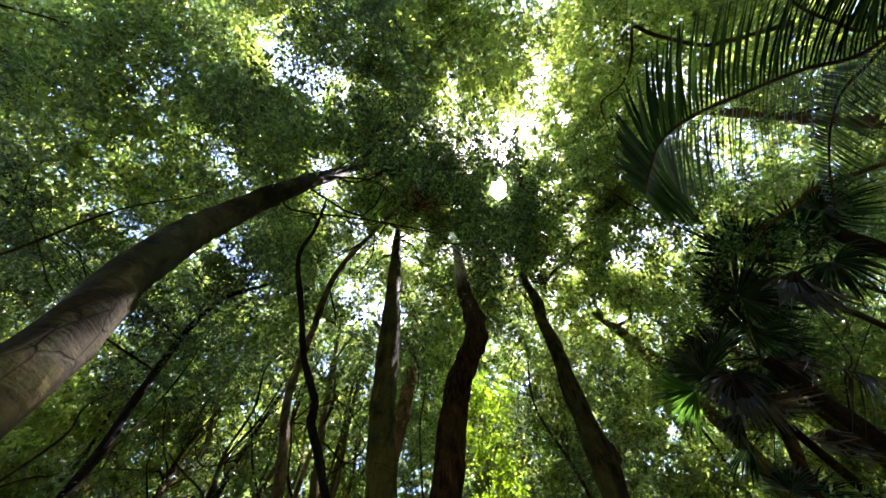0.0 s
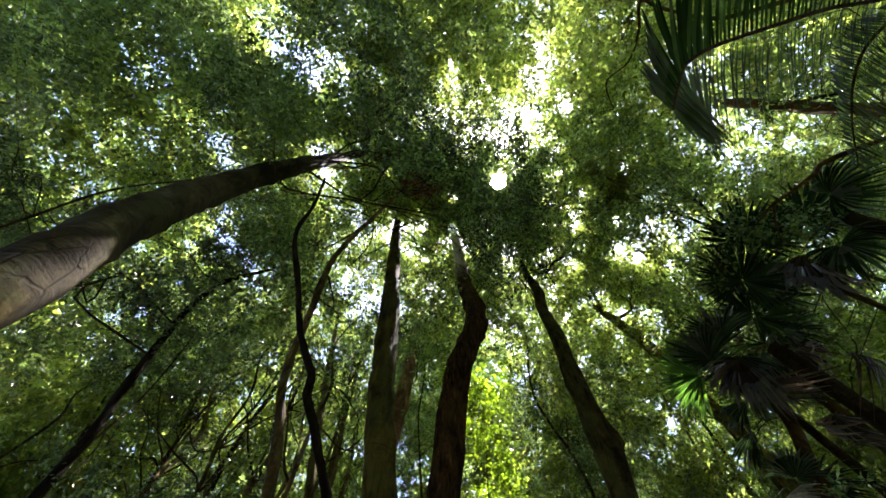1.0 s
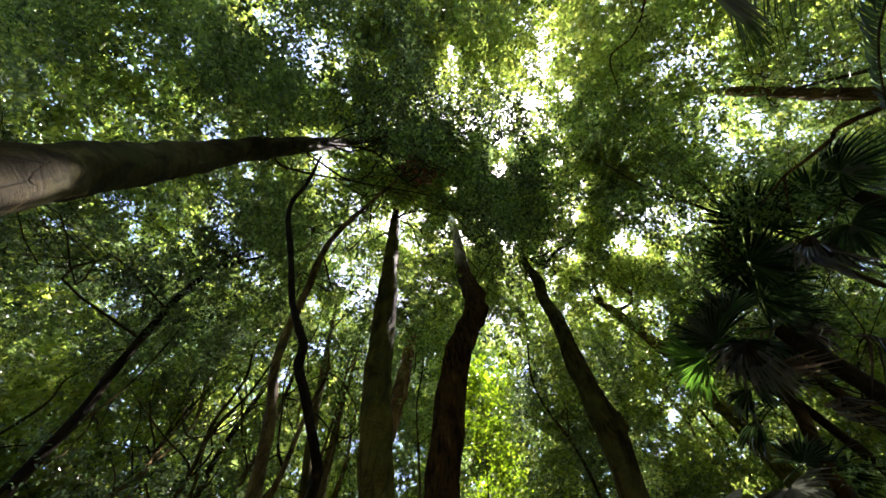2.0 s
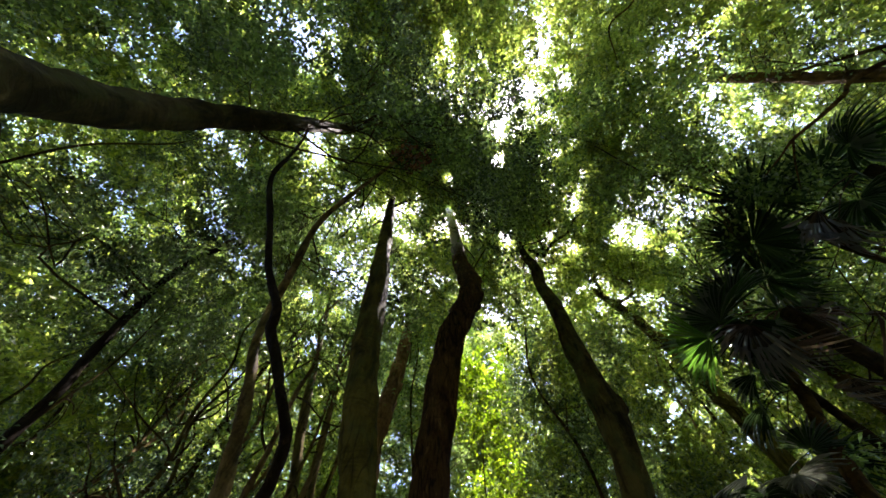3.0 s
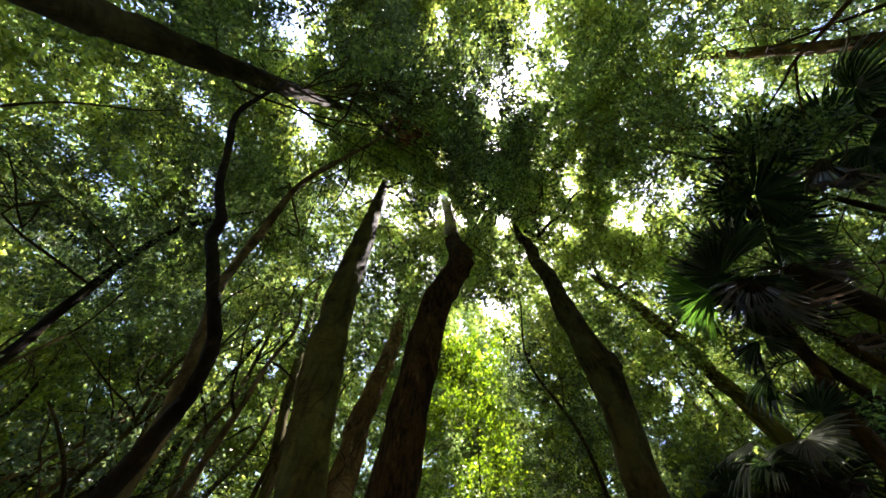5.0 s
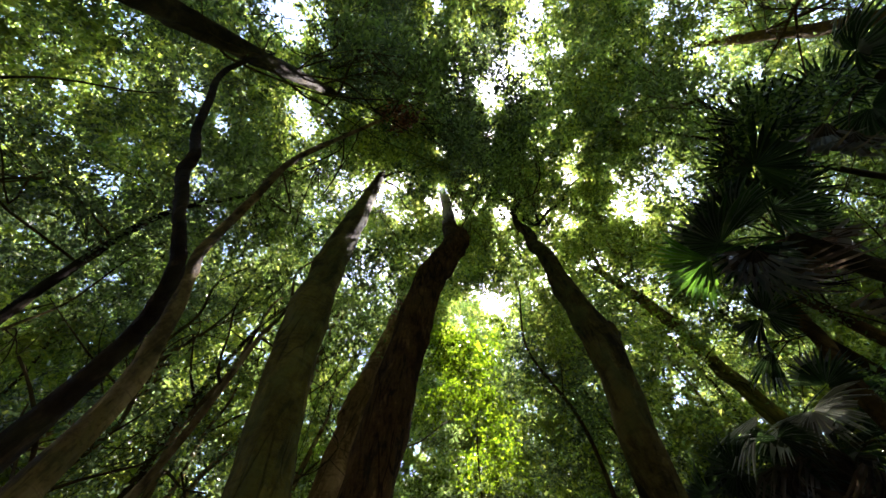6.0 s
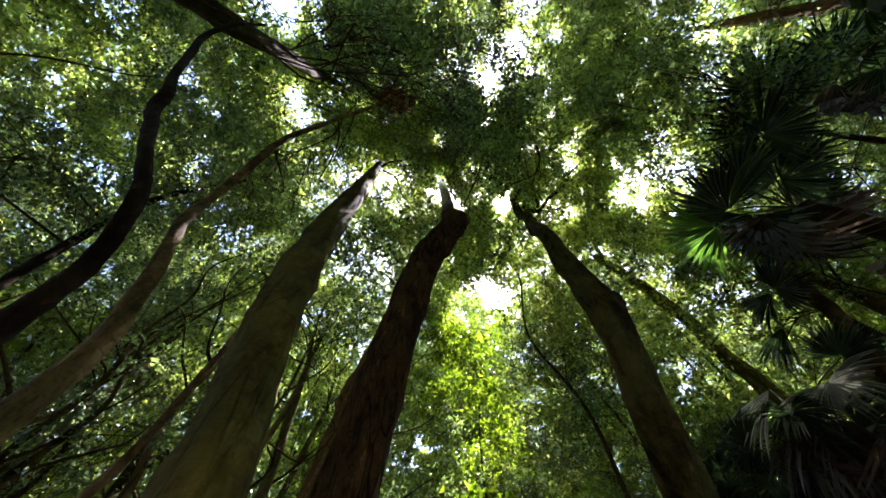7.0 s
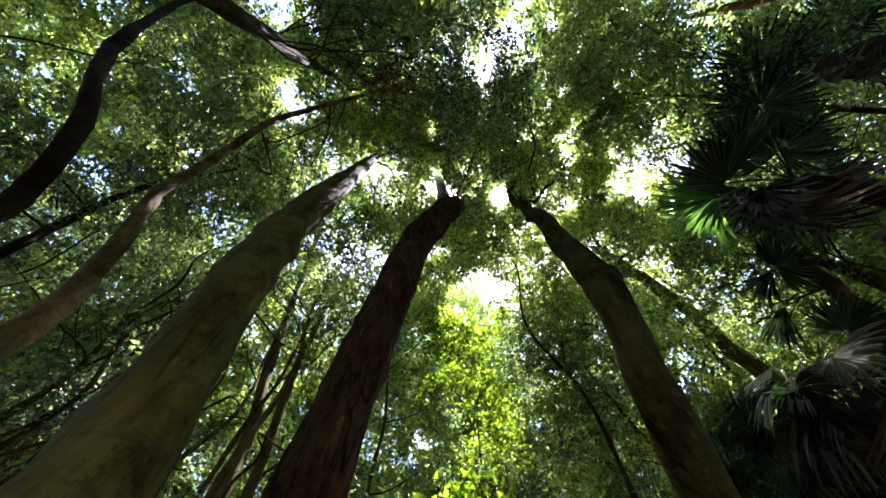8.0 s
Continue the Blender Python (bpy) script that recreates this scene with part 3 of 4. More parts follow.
def opening_maps():
    """For the same eyes: how far each direction lies from the middle of the nearest opening, in radii of it."""
    maps = []
    cell = 2 * GRID
    half = int(1.8 / cell)
    for k in (0.2, 0.5, 0.8):
        e = np.array((0.6 * k * k, 3.65 * k, 1.32))
        best = np.full((2 * half, 2 * half), 9.0, np.float32)
        for x, y, r in GAPS:
            up = 1.0 if -8 < x < -2 and y < 3.2 else 1.25 if x < 3.5 and y < 3.2 else 1.45
            c = CLEARING + (np.array((x, y, 13.0)) - CLEARING) * up
            v = c - e
            w = v[1] * 0.3665 + v[2] * 0.9304
            a, b = v[0] / w, (v[1] * 0.9304 - v[2] * 0.3665) / w
            size = 1.0 * r * up / w
            m = int(1.6 * size / cell) + 2
            i, j = int(a / cell) + half, int(b / cell) + half
            if not (m < i < 2 * half - m and m < j < 2 * half - m):
                continue
            gi, gj = np.meshgrid(np.arange(i - m, i + m + 1), np.arange(j - m, j + m + 1))
            box = best[j - m:j + m + 1, i - m:i + m + 1]
            np.minimum(box, np.hypot((gi - half) * cell - a, (gj - half) * cell - b) / size, out=box)
        maps.append((e, half, cell, best))
    return maps


OPENINGS = opening_maps()


def in_opening(pos, limit):
    """True where a leaf stands inside one of the canopy's openings."""
    hit = np.zeros(len(pos), bool)
    for e, half, cell, best in OPENINGS:
        v = pos - e
        w = v[:, 1] * 0.3665 + v[:, 2] * 0.9304
        good = w > 2.0
        w = np.where(good, w, 1.0)
        i = (v[:, 0] / w / cell + half).astype(int)
        j = ((v[:, 1] * 0.9304 - v[:, 2] * 0.3665) / w / cell + half).astype(int)
        good &= (i >= 0) & (j >= 0) & (i < 2 * half) & (j < 2 * half)
        hit |= good & (best[np.clip(j, 0, 2 * half - 1), np.clip(i, 0, 2 * half - 1)] < limit)
    return hit


# where the lower boughs are thin and the sunlit leaves above show through: sideways, forward, size
THIN = [(-1.05, -0.55, 0.3), (0.42, -0.6, 0.22), (0.45, -0.1, 0.1), (-0.4, -0.4, 0.15), (-0.5, 0.5, 0.3), (-0.85, 0.6, 0.3), (0.45, 0.1, 0.2), (0.42, -0.38, 0.16), (0.3, 0.0, 0.15)]
# where they hang thickest
THICK = [(-1.05, -0.25, 0.25), (-0.95, 0.0, 0.3), (-0.5, -0.15, 0.2), (0.3, 0.35, 0.2), (1.0, 0.55, 0.35), (-0.8, 0.2, 0.3), (-0.35, 0.02, 0.2), (0.95, -0.02, 0.3)]


def leaves_stems_free(pos):
    """False for most leaves that would hang between the clearing and a free-standing stem."""
    ok = np.ones(len(pos), bool)
    for e, half, far in SIGHT:
        v = pos - e
        w = v[:, 1] * 0.3665 + v[:, 2] * 0.9304
        good = w > 0.3
        w = np.where(good, w, 1.0)
        i = (v[:, 0] / w / GRID + half).astype(int)
        j = ((v[:, 1] * 0.9304 - v[:, 2] * 0.3665) / w / GRID + half).astype(int)
        good &= (i >= 0) & (j >= 0) & (i < 2 * half) & (j < 2 * half)
        d = far[np.clip(j, 0, 2 * half - 1), np.clip(i, 0, 2 * half - 1)]
        ok &= ~(good & (w < d))
    return ok | (rng.uniform(size=len(pos)) < 0.03)


def top_centres(count, reach=32):
    """The upper, sunlit storey of the canopy."""
    out = []
    while len(out) < count:
        a, h = rng.uniform(0, 2 * math.pi), reach * math.sqrt(rng.uniform())
        p = np.array((h * math.cos(a), 4 + h * math.sin(a), rng.uniform(15.5, 19.5)))
        if (-10 < p[0] < -2 or 5 < p[0] < 14) and 5 < p[1] < 14 and rng.uniform() < (0.5 if p[0] < 0 else 0.2):
            continue
        if p[1] < -9 or shades_lime(p)[0] or rng.uniform() > max(0.14, 1 - h / 21) * min(1.0, max(0.12, 0.6 + 1.7 * noise.noise(Vector(p * 0.33)))):
            continue
        out.append(p)
    return np.array(out)


def wall_centres(count, lowest=-1.05):
    """The deeper forest, which closes the view between the near trees."""
    out = []
    while len(out) < count:
        a, b = rng.uniform(-1.7, 1.7), rng.uniform(lowest, 1.0)
        v = np.array((a, 0.3665 + 0.9304 * b, 0.9304 - 0.3665 * b))
        d = v / np.linalg.norm(v)
        if d[2] > 0.9 or d[2] > 0.8 and rng.uniform() < 0.4:
            continue
        if a < -0.7 and b < 0.05 and rng.uniform() < 0.2:
            continue
        p = CLEARING + d * rng.uniform(12.5, 28.0)
        if p[2] > 19 or noise.noise(Vector(p * 0.4)) > 0.3 or shades_lime(p)[0]:
            continue
        if abs(p[0] - 1.2) < 1.9 and p[1] < 14.5 or hides_stem(p, FAR_LANES):
            continue
        out.append(p)
    return np.array(out)


def spray_centres(count):
    """Sprays spread evenly over the dome above the clearing, thinned at the openings and by a broad noise."""
    tilt = radians(68.5)
    fwd = np.array((0, math.cos(tilt), math.sin(tilt)))
    down = np.array((0, math.sin(tilt), -math.cos(tilt)))
    lime = unit(LIME - CLEARING)
    out = []
    while len(out) < count:
        a, b = rng.uniform(-1.6, 1.6), rng.uniform(-1.0, 0.95)
        d = fwd + a * np.array((1.0, 0, 0)) + b * down
        d /= np.linalg.norm(d)
        z = rng.choice((rng.uniform(7.5, 12), rng.uniform(11, 18)))
        s = (z - CLEARING[2]) / d[2]
        if s * math.hypot(d[0], d[1]) > 24:
            continue
        if rng.uniform() > (s * (d @ fwd) / 13.0) ** 2:
            continue
        p = CLEARING + s * d
        if shades_lime(p)[0]:
            continue
        if s < 14.5 and abs(d[0] / d[2] - lime[0] / lime[2]) < 0.22 and 0.6 < d[1] / d[2] < 1.5:
            continue
        if any(math.hypot(a - u, b - w) < size * rng.uniform(0.6, 1.2) for u, w, size in THIN) and rng.uniform() < 0.55:
            continue
        if hides_stem(p, LANES) and rng.uniform() < 0.9:
            continue
        q = noise.fractal(Vector(p * 0.35), 1.0, 2.0, 3)
        q += 0.6 * noise.noise(Vector(p * 0.8))
        if any(math.hypot(a - u, b - w) < size for u, w, size in THICK):
            q += 0.085
        if rng.uniform() > 0.22 + 0.25 * b + 4.6 * q:
            continue
        if math.hypot(p[0] - 4.3, p[1] + 0.2) < 3.2 and rng.uniform() < 0.25:
            continue
        out.append(p)
    return np.array(out)


def clear_of_openings(pos):
    """True where a leaf stands clear of the canopy's openings and of the two lanes by which the sun shows."""
    ok = leaves_stems_free(pos)
    s = np.array(SUN_DIR)
    for y0, y1, x0, x1 in ((-0.1, 0.1, 0.0, -0.02), (3.5, 3.75, 0.55, 0.6)):
        for k in np.linspace(0, 1, 6):
            e = np.array((x0 + (x1 - x0) * k, y0 + (y1 - y0) * k, 1.25))
            v = pos - e
            al = v @ s
            dist = np.linalg.norm(v - al[:, None] * s, axis=1)
            ok &= dist > 0.024 * al
    for x, y, z, r in CHINKS:
        v = pos - np.array((x, y, z))
        al = v @ s
        ok &= (al < 0.5) | (np.linalg.norm(v - al[:, None] * s, axis=1) > r * rng.uniform(0.3, 1.1, len(pos)))
    x, y, z = pos.T
    ragged = np.sin(2.3 * x + 1.1 * y) + np.sin(2.9 * y - 1.7 * z + 1) + np.sin(3.7 * z + 2.1 * x + 2) + np.sin(5.3 * (x + y) - 3 * z)
    return ok & ~in_opening(pos, rng.uniform(0.2, 1.0, len(pos)) + 0.15 * ragged)


def clear_of_shaft(pos):
    return clear_of_openings(pos) & ~shades_lime(pos)


def far_stem(c, r):
    h = math.hypot(c[0], c[1] - 2)
    ox, oy = c[0] / h, (c[1] - 2) / h
    bx, by = c[0] + ox * 2.2 + rng.uniform(-1, 1), c[1] + oy * 2.2 + rng.uniform(-1, 1)
    p = []
    for k in np.linspace(0, 1, 7):
        p.append((bx + (c[0] - bx) * k ** 1.6 + rng.normal() * 0.16, by + (c[1] - by) * k ** 1.6 + rng.normal() * 0.16, -0.2 + k * (c[2] + 0.5), r * (1.5 - 1.2 * k)))
    return p


def build_tree(stem, bark, leaf, label, sprays, size, per, category="tree", wide=1.0, kite=True, top=()):
    base = stem[0][:3]
    root = thing("tree", (base[0], base[1], 0.0), label, category, "forest trees")
    o = (base[0], base[1], 0.0)
    pts = smooth_path(stem, 7)
    v, f = tube(pts, 20 if stem[0][3] > 0.2 else 12, o, rng, 0.22, 0.07)
    part("trunk", mesh_from("trunk", v, f, bark), root)
    if not len(sprays):
        return root
    arr = np.array([q for q in pts if q[2] > 0.45 * pts[-1][2]] or pts[-2:])
    k = max(3, len(sprays) // 36)
    seeds = sprays[rng.choice(len(sprays), k, replace=False)]
    near = np.argmin(np.linalg.norm(sprays[:, None] - seeds[None], axis=2), 1)
    twigs = []
    for j in range(k):
        mine = sprays[near == j]
        if not len(mine):
            continue
        end = mine.mean(0)
        below = arr[arr[:, 2] < end[2] - 0.3]
        src = below if len(below) else arr[:1]
        a = src[np.argmin(np.linalg.norm(src[:, :3] - end, axis=1))]
        r0 = min(a[3] * 0.4, 0.026, 0.009 + 0.005 * np.linalg.norm(end - a[:3]))
        way, wild = end - a[:3], 0.13 * np.linalg.norm(end - a[:3]) ** 0.7
        knots = [(*a[:3], r0)]
        for fr in (0.2, 0.4, 0.6, 0.8):
            knots.append((*(a[:3] + way * fr + np.array((0, 0, -0.25 * math.sin(math.pi * fr))) + rng.normal(size=3) * wild), r0 * (1 - 0.75 * fr)))
        limb = smooth_path(knots + [(*end, r0 * 0.2)], 3)
        v, f = tube(limb, 5, o, rng, 0.2)
        part("limb", mesh_from("limb", v, f, bark if r0 > 0.03 else BARK_TWIG), root)
        for c in mine[::2]:
            q = limb[rng.integers(len(limb) // 3, len(limb))]
            mid = (q[:3] + c) / 2 + rng.normal(size=3) * 0.12
            rr = min(q[3] * 0.6, 0.012)
            twigs.append(tube([np.array((*q[:3], rr)), np.array((*mid, rr * 0.8)), np.array((*c, rr * 0.4))], 3, o))
    if twigs:
        v, f = join(twigs)
        tagged(part("twig_mass", mesh_from("twig_mass", v, f, BARK_TWIG), root, "fine dark twigs"), kind="stuff")
    far = np.ones(len(sprays)) if wide > 1 else np.maximum(1.0, (sprays - CLEARING) @ np.array((0, 0.3665, 0.9304)) / 13.0)
    if wide == 1:
        far = far * np.interp(sprays[:, 2], (11.5, 14.5), (0.95, 1.2))
    radii = wide * rng.uniform(0.4, 0.85, len(sprays))
    counts = (per * (radii / wide) ** 1.6 * rng.uniform(0.6, 1.5, len(sprays))).astype(int) + 4
    crown = part("crown", leaf_cloud("crown", sprays, radii * far, counts, size, leaf, o, rng, far, keep=clear_of_openings if leaf is LEAF_LIME else clear_of_shaft, kite=kite), root, "crown of small backlit leaves")
    tagged(crown, kind="stuff")
    if len(top):
        rad = rng.uniform(0.6, 1.2, len(top))
        # Every crown's top takes the yellow-green leaf: sunlight put into the colour.
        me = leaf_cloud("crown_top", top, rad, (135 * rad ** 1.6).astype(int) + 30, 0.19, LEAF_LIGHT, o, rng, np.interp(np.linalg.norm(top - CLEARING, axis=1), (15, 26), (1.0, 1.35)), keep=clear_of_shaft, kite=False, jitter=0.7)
        tagged(part("crown_top", me, root, "upper leaves of the crown in a sunlit tint"), kind="stuff")
    return root


def forest():
    sprays = spray_centres(13300)
    low = []
    while len(low) < 260:
        a, b = rng.uniform(-1.6, 1.6), rng.uniform(0.3, 1.0)
        if b < 0.75 - 0.35 * abs(a) or a > 0.5 and b < 0.55 or -0.5 < a < 0.55 and rng.uniform() < 0.75:
            continue
        d = np.array((a, 0.3665 + 0.9304 * b, 0.9304 - 0.3665 * b))
        p = CLEARING + d * (rng.uniform(4.5, 8.0) - CLEARING[2]) / d[2]
        if math.hypot(p[0], p[1] - 2) > 6 and noise.fractal(Vector(p * 0.4), 1.0, 2.0, 3) > -0.12:
            low.append(p)
    for x, y, z, r in SUNNY_SPOTS:
        low += [np.array((x, y, z)) + rng.normal(size=3) * (0.5, 0.5, 0.35) for k in range(5)]
    sprays = np.concatenate([sprays, np.array(low)])
    # a denser bough over the middle of the walk, where the sun stays hidden
    extra = []
    s = np.array(SUN_DIR)
    for k in np.linspace(0.125, 0.85, 22):
        e = np.array((0.55 * k, 3.65 * k, 1.25))
        for h in (14.0,):
            extra.append(e + s * (h - 1.25) / s[2] + rng.normal(size=3) * (0.6, 0.4, 1.2))
    # the lime-green crown stands in a sunny opening of its own
    sunny = []
    while len(sunny) < 210:
        k = rng.uniform(-0.05, 1.4)
        c = np.array((1.1 + rng.uniform(-1.6, 1.2) + 1.1 * k * rng.uniform(-0.4, 1), 11 + 3 * k, 13.3 - 3.7 * k)) + rng.normal(size=3) * 0.22
        if noise.noise(Vector(c * 0.9)) > -0.3:
            sunny.append(c)
    sunny = np.array(sunny)
    # beside it a crown in deep shade
    while len(extra) < 187:
        c = np.array((4.0, 11.8, 11.2)) + rng.normal(size=3) * (0.75, 0.8, 1.9)
        if noise.noise(Vector(c * 0.8)) > -0.25:
            extra.append(c)
    # the dark crown of the leaning tree
    while len(extra) < 270:
        c = np.array((-0.9, 1.5, 13.0)) + rng.normal(size=3) * (1.5, 0.8, 1.0)
        if noise.noise(Vector(c * 0.8)) > -0.2:
            extra.append(c)
    sprays = np.concatenate([sprays, np.array(extra)])
    mids = np.array([t[3] for t in TREES] + [t[0] for t in FAR_TREES], float)
    lime = [t[1] for t in FAR_TREES].index(LEAF_LIME) + len(TREES)
    far = np.linalg.norm((sprays[:, None] - mids[None]) * (1, 1, 0.6), axis=2)
    far[:, lime] = 1e9
    own = np.argmin(far, 1)
    sprays, own = np.concatenate([sprays, sunny]), np.concatenate([own, np.full(len(sunny), lime)])
    tops = np.concatenate([top_centres(4200), top_centres(600, 12), wall_centres(1700), wall_centres(1400, 0.25), np.stack([rng.uniform(-1.2, 4.2, 230), rng.uniform(15.5, 22, 230), rng.uniform(9, 18.5, 230)], 1), np.stack([rng.uniform(-0.5, 5.0, 300), rng.uniform(17, 21, 300), rng.uniform(17, 30, 300)], 1)])
    far = np.linalg.norm((tops[:, None] - mids[None])[:, :, :2], axis=2)
    far[:, lime] = 1e9
    own_top = np.argmin(far, 1)
    sizes = {LEAF_DARK: 0.091, LEAF_MID: 0.104, LEAF_LIGHT: 0.109, LEAF_LIME: 0.12}
    for i, (key, bark, leaf, mid, label) in enumerate(TREES):
        tree = build_tree(STEMS[key], bark, leaf, label, sprays[own == i], sizes[leaf], 118, top=tops[own_top == i])
        for run in BARE_LIMBS.get(key, ()):
            v, f = tube(smooth_path(run, 6), 9, tuple(tree.location), rng, 0.35)
            part("limb", mesh_from("limb", v, f, bark), tree)
        if key == "burl":
            bm = bmesh.new()
            bmesh.ops.create_icosphere(bm, subdivisions=4, radius=1.0)
            for v in bm.verts:
                v.co *= 1 + 0.35 * noise.fractal(v.co * 1.3, 1.0, 2.0, 4)
                v.co = Vector((v.co.x * 0.16, v.co.y * 0.16, v.co.z * 0.3)) + Vector((2.72, 5.83, 5.7)) - tree.location
            me = bpy.data.meshes.new("burl")
            bm.to_mesh(me)
            bm.free()
            me.polygons.foreach_set("use_smooth", [True] * len(me.polygons))
            me.materials.append(bark)
            part("burl", me, tree, "knobbly dark burl")
    for i, (mid, leaf, r) in enumerate(FAR_TREES):
        what = {LEAF_DARK: "dark green", LEAF_MID: "green", LEAF_LIGHT: "sunlit yellow-green", LEAF_LIME: "bright lime-green sunlit"}[leaf]
        build_tree(far_stem(mid, r), BARK_TWIG, leaf, f"slender forest tree with a {what} crown", sprays[own == i + len(TREES)], sizes[leaf] * 1.1, 118, kite=leaf is LEAF_LIME, top=tops[own_top == i + len(TREES)])


forest()


def saplings():
    for x, y, h, r in ((-4.4, 6.6, 10, 0.05), (-7.5, 7.8, 11, 0.06), (-8.6, 6.0, 9, 0.05), (-4.9, 9.2, 12, 0.08), (-3.5, 10.3, 13, 0.1), (-6.0, 10.0, 12, 0.07),
                       (-2.9, 8.6, 13, 0.07), (7.6, 12.5, 14, 0.08), (-0.6, 9.3, 12, 0.04), (-5.6, 5.4, 9, 0.035), (-3.4, 6.6, 10, 0.06), (-4.3, 7.6, 11, 0.075),
                       (-5.4, 7.1, 10, 0.05), (-6.7, 6.9, 10, 0.06), (-3.7, 8.8, 12, 0.06), (-6.4, 8.6, 11, 0.07)):
        lx, ly = rng.normal(size=2) * 0.07
        p = [(x + lx * h * k + rng.normal() * 0.15, y + ly * h * k + rng.normal() * 0.15, -0.1 + h * k, r * (1.3 - k)) for k in np.linspace(0, 1, 10)]
        tree = build_tree(p, BARK_GREY if r > 0.055 else BARK_MOSSY, LEAF_MID, "thin crooked sapling with bare side limbs rising into the canopy", [], 0.1, 10, "sapling")
        for k in range(5):
            q = np.array(p[rng.integers(3, 8)])
            away = np.array((*rng.normal(size=2), 0.9))
            run = [q]
            for step in range(4):
                away = unit(away + rng.normal(size=3) * 0.45 + np.array((0, 0, 0.12)))
                nxt = run[-1].copy()
                nxt[:3] += away * rng.uniform(0.35, 0.7)
                nxt[3] = q[3] * (0.5 - 0.1 * step)
                run.append(nxt)
            run[0] = np.array((*q[:3], q[3] * 0.55))
            v, f = tube(smooth_path(run, 4), 6, tuple(tree.location), rng, 0.2)
            part("limb", mesh_from("limb", v, f, BARK_TWIG), tree)


saplings()


def unseen_forest():
    """Rest of the wood, unseen, added to shut out light all round and behind."""
    pts = []
    while len(pts) < 6000:
        a, h = rng.uniform(0, 2 * math.pi), 26 * math.sqrt(rng.uniform())
        p = np.array((h * math.cos(a), 2 + h * math.sin(a), rng.uniform(3.0, 15.0)))
        v = p - CLEARING
        e = math.degrees(math.atan2(v[2], math.hypot(v[0], v[1])))
        back = v[1] < -2.4 - 0.45 * v[2] and h > 6.5
        if e < 17 and h > 8 or back:
            pts.append(p)
    pts = np.array(pts)
    mids = np.array([t[0] for t in AROUND], float)
    own = np.argmin(np.linalg.norm((pts - mids[:, None])[:, :, :2], axis=2), 0)
    for i, (mid, leaf, r) in enumerate(AROUND):
        build_tree(far_stem(mid, r), BARK_TWIG, leaf, "unseen forest tree added to shut out light", pts[own == i], 0.42, 60, wide=2.0, kite=False)


unseen_forest()


# ---- palms ----
def fan_blade(r, segs, spread, cone, droop, material, seed):
    """A pleated fan: segments joined near the hub, free and drooping at the tips. Axis +Y, upper side +Z."""
    g = np.random.default_rng(seed)
    verts, faces = [], []
    dth = spread / segs
    for i in range(segs):
        th = -spread / 2 + (i + 0.5) * dth + g.normal() * 0.006
        length = r * (0.72 + 0.28 * math.cos(th * 0.5)) * g.uniform(0.88, 1.05)
        ax, sd = np.array((math.sin(th), math.cos(th), 0)), np.array((math.cos(th), -math.sin(th), 0))
        dr = droop * g.uniform(0.6, 1.5)
        tw = g.normal() * 0.03
        b = len(verts)
        for fr, wf in ((0.04, 1.1), (0.3, 1.12), (0.6, 1.06), (0.82, 0.55), (1.0, 0.06)):
            s = fr * length
            hw = min(fr, 0.6) * length * dth * 0.5 * wf
            z = cone * s - dr * r * max(0, fr - 0.3) ** 2 * 2.0
            c = ax * s * (1 - 0.25 * dr * fr) + np.array((0, 0, z)) + sd * tw * s * fr
            fold = hw * 0.7
            verts += [tuple(c - sd * hw), tuple(c + np.array((0, 0, fold))), tuple(c + sd * hw)]
        for k in range(4):
            p = b + 3 * k
            faces += [(p, p + 1, p + 4, p + 3), (p + 1, p + 2, p + 5, p + 4)]
    return mesh_from("fan_blade", verts, faces, material, smooth=False)


def aim(at, axis, normal):
    y = Vector(axis).normalized()
    x = y.cross(Vector(normal)).normalized()
    z = x.cross(y)
    return Matrix.Translation(at) @ Matrix((x, y, z)).transposed().to_4x4()


def palm_trunk(root, foot, crown, r):
    o = np.array(foot)
    c = np.array(crown)
    pts = []
    for k in np.linspace(0, 1, 40):
        q = o + (c - o) * k
        pts.append(np.array((q[0] + 0.12 * math.sin(k * 2.6), q[1], q[2], r * (1.15 - 0.25 * k) * (1.0 + 0.05 * (int(k * 39) % 2)))))
    v, f = tube(pts, 12, foot, rng, 0.1)
    part("trunk", mesh_from("trunk", v, f, BARK_PALM), root, "ringed dark palm trunk")


def fan_palm(foot, crown, label, seed, r=0.13):
    root = thing("fan_palm", foot, label, "palm", "fan palms")
    palm_trunk(root, foot, (crown[0], crown[1], crown[2] - 0.1), r)
    return root, foot, np.array(crown, float), seed


def fan_leaf(palm, hub, size, axis, normal, spread, droop=0.4, mat=None, dry=0, label=""):
    """A stalk from the crown to the hub, and there a pleated blade that opens along the axis."""
    root, foot, c, seed = palm
    h = np.array(hub, float)
    mid = (c + h) / 2 + np.array((0, 0, 0.06 + 0.06 * np.linalg.norm(h - c)))
    pet = smooth_path([(*c, 0.02), (*mid, 0.014), (*h, 0.009)], 5)
    v, f = tube(pet, 5, foot)
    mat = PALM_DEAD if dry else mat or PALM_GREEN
    turn = seed * 50 + int(1000 * abs(hub[0] + hub[1] + hub[2]))
    stalk = part("leaf_stalk", mesh_from("leaf_stalk", v, f, mat), root)
    blade = part("leaf_blade", fan_blade(size, max(10, int(spread / 7)), radians(spread), 0.1, droop, mat, turn), stalk, label or ("dry grey-brown hanging fan leaf" if dry else ""))
    blade.matrix_local = Matrix.Translation(-Vector(foot)) @ aim(tuple(h), axis, normal)


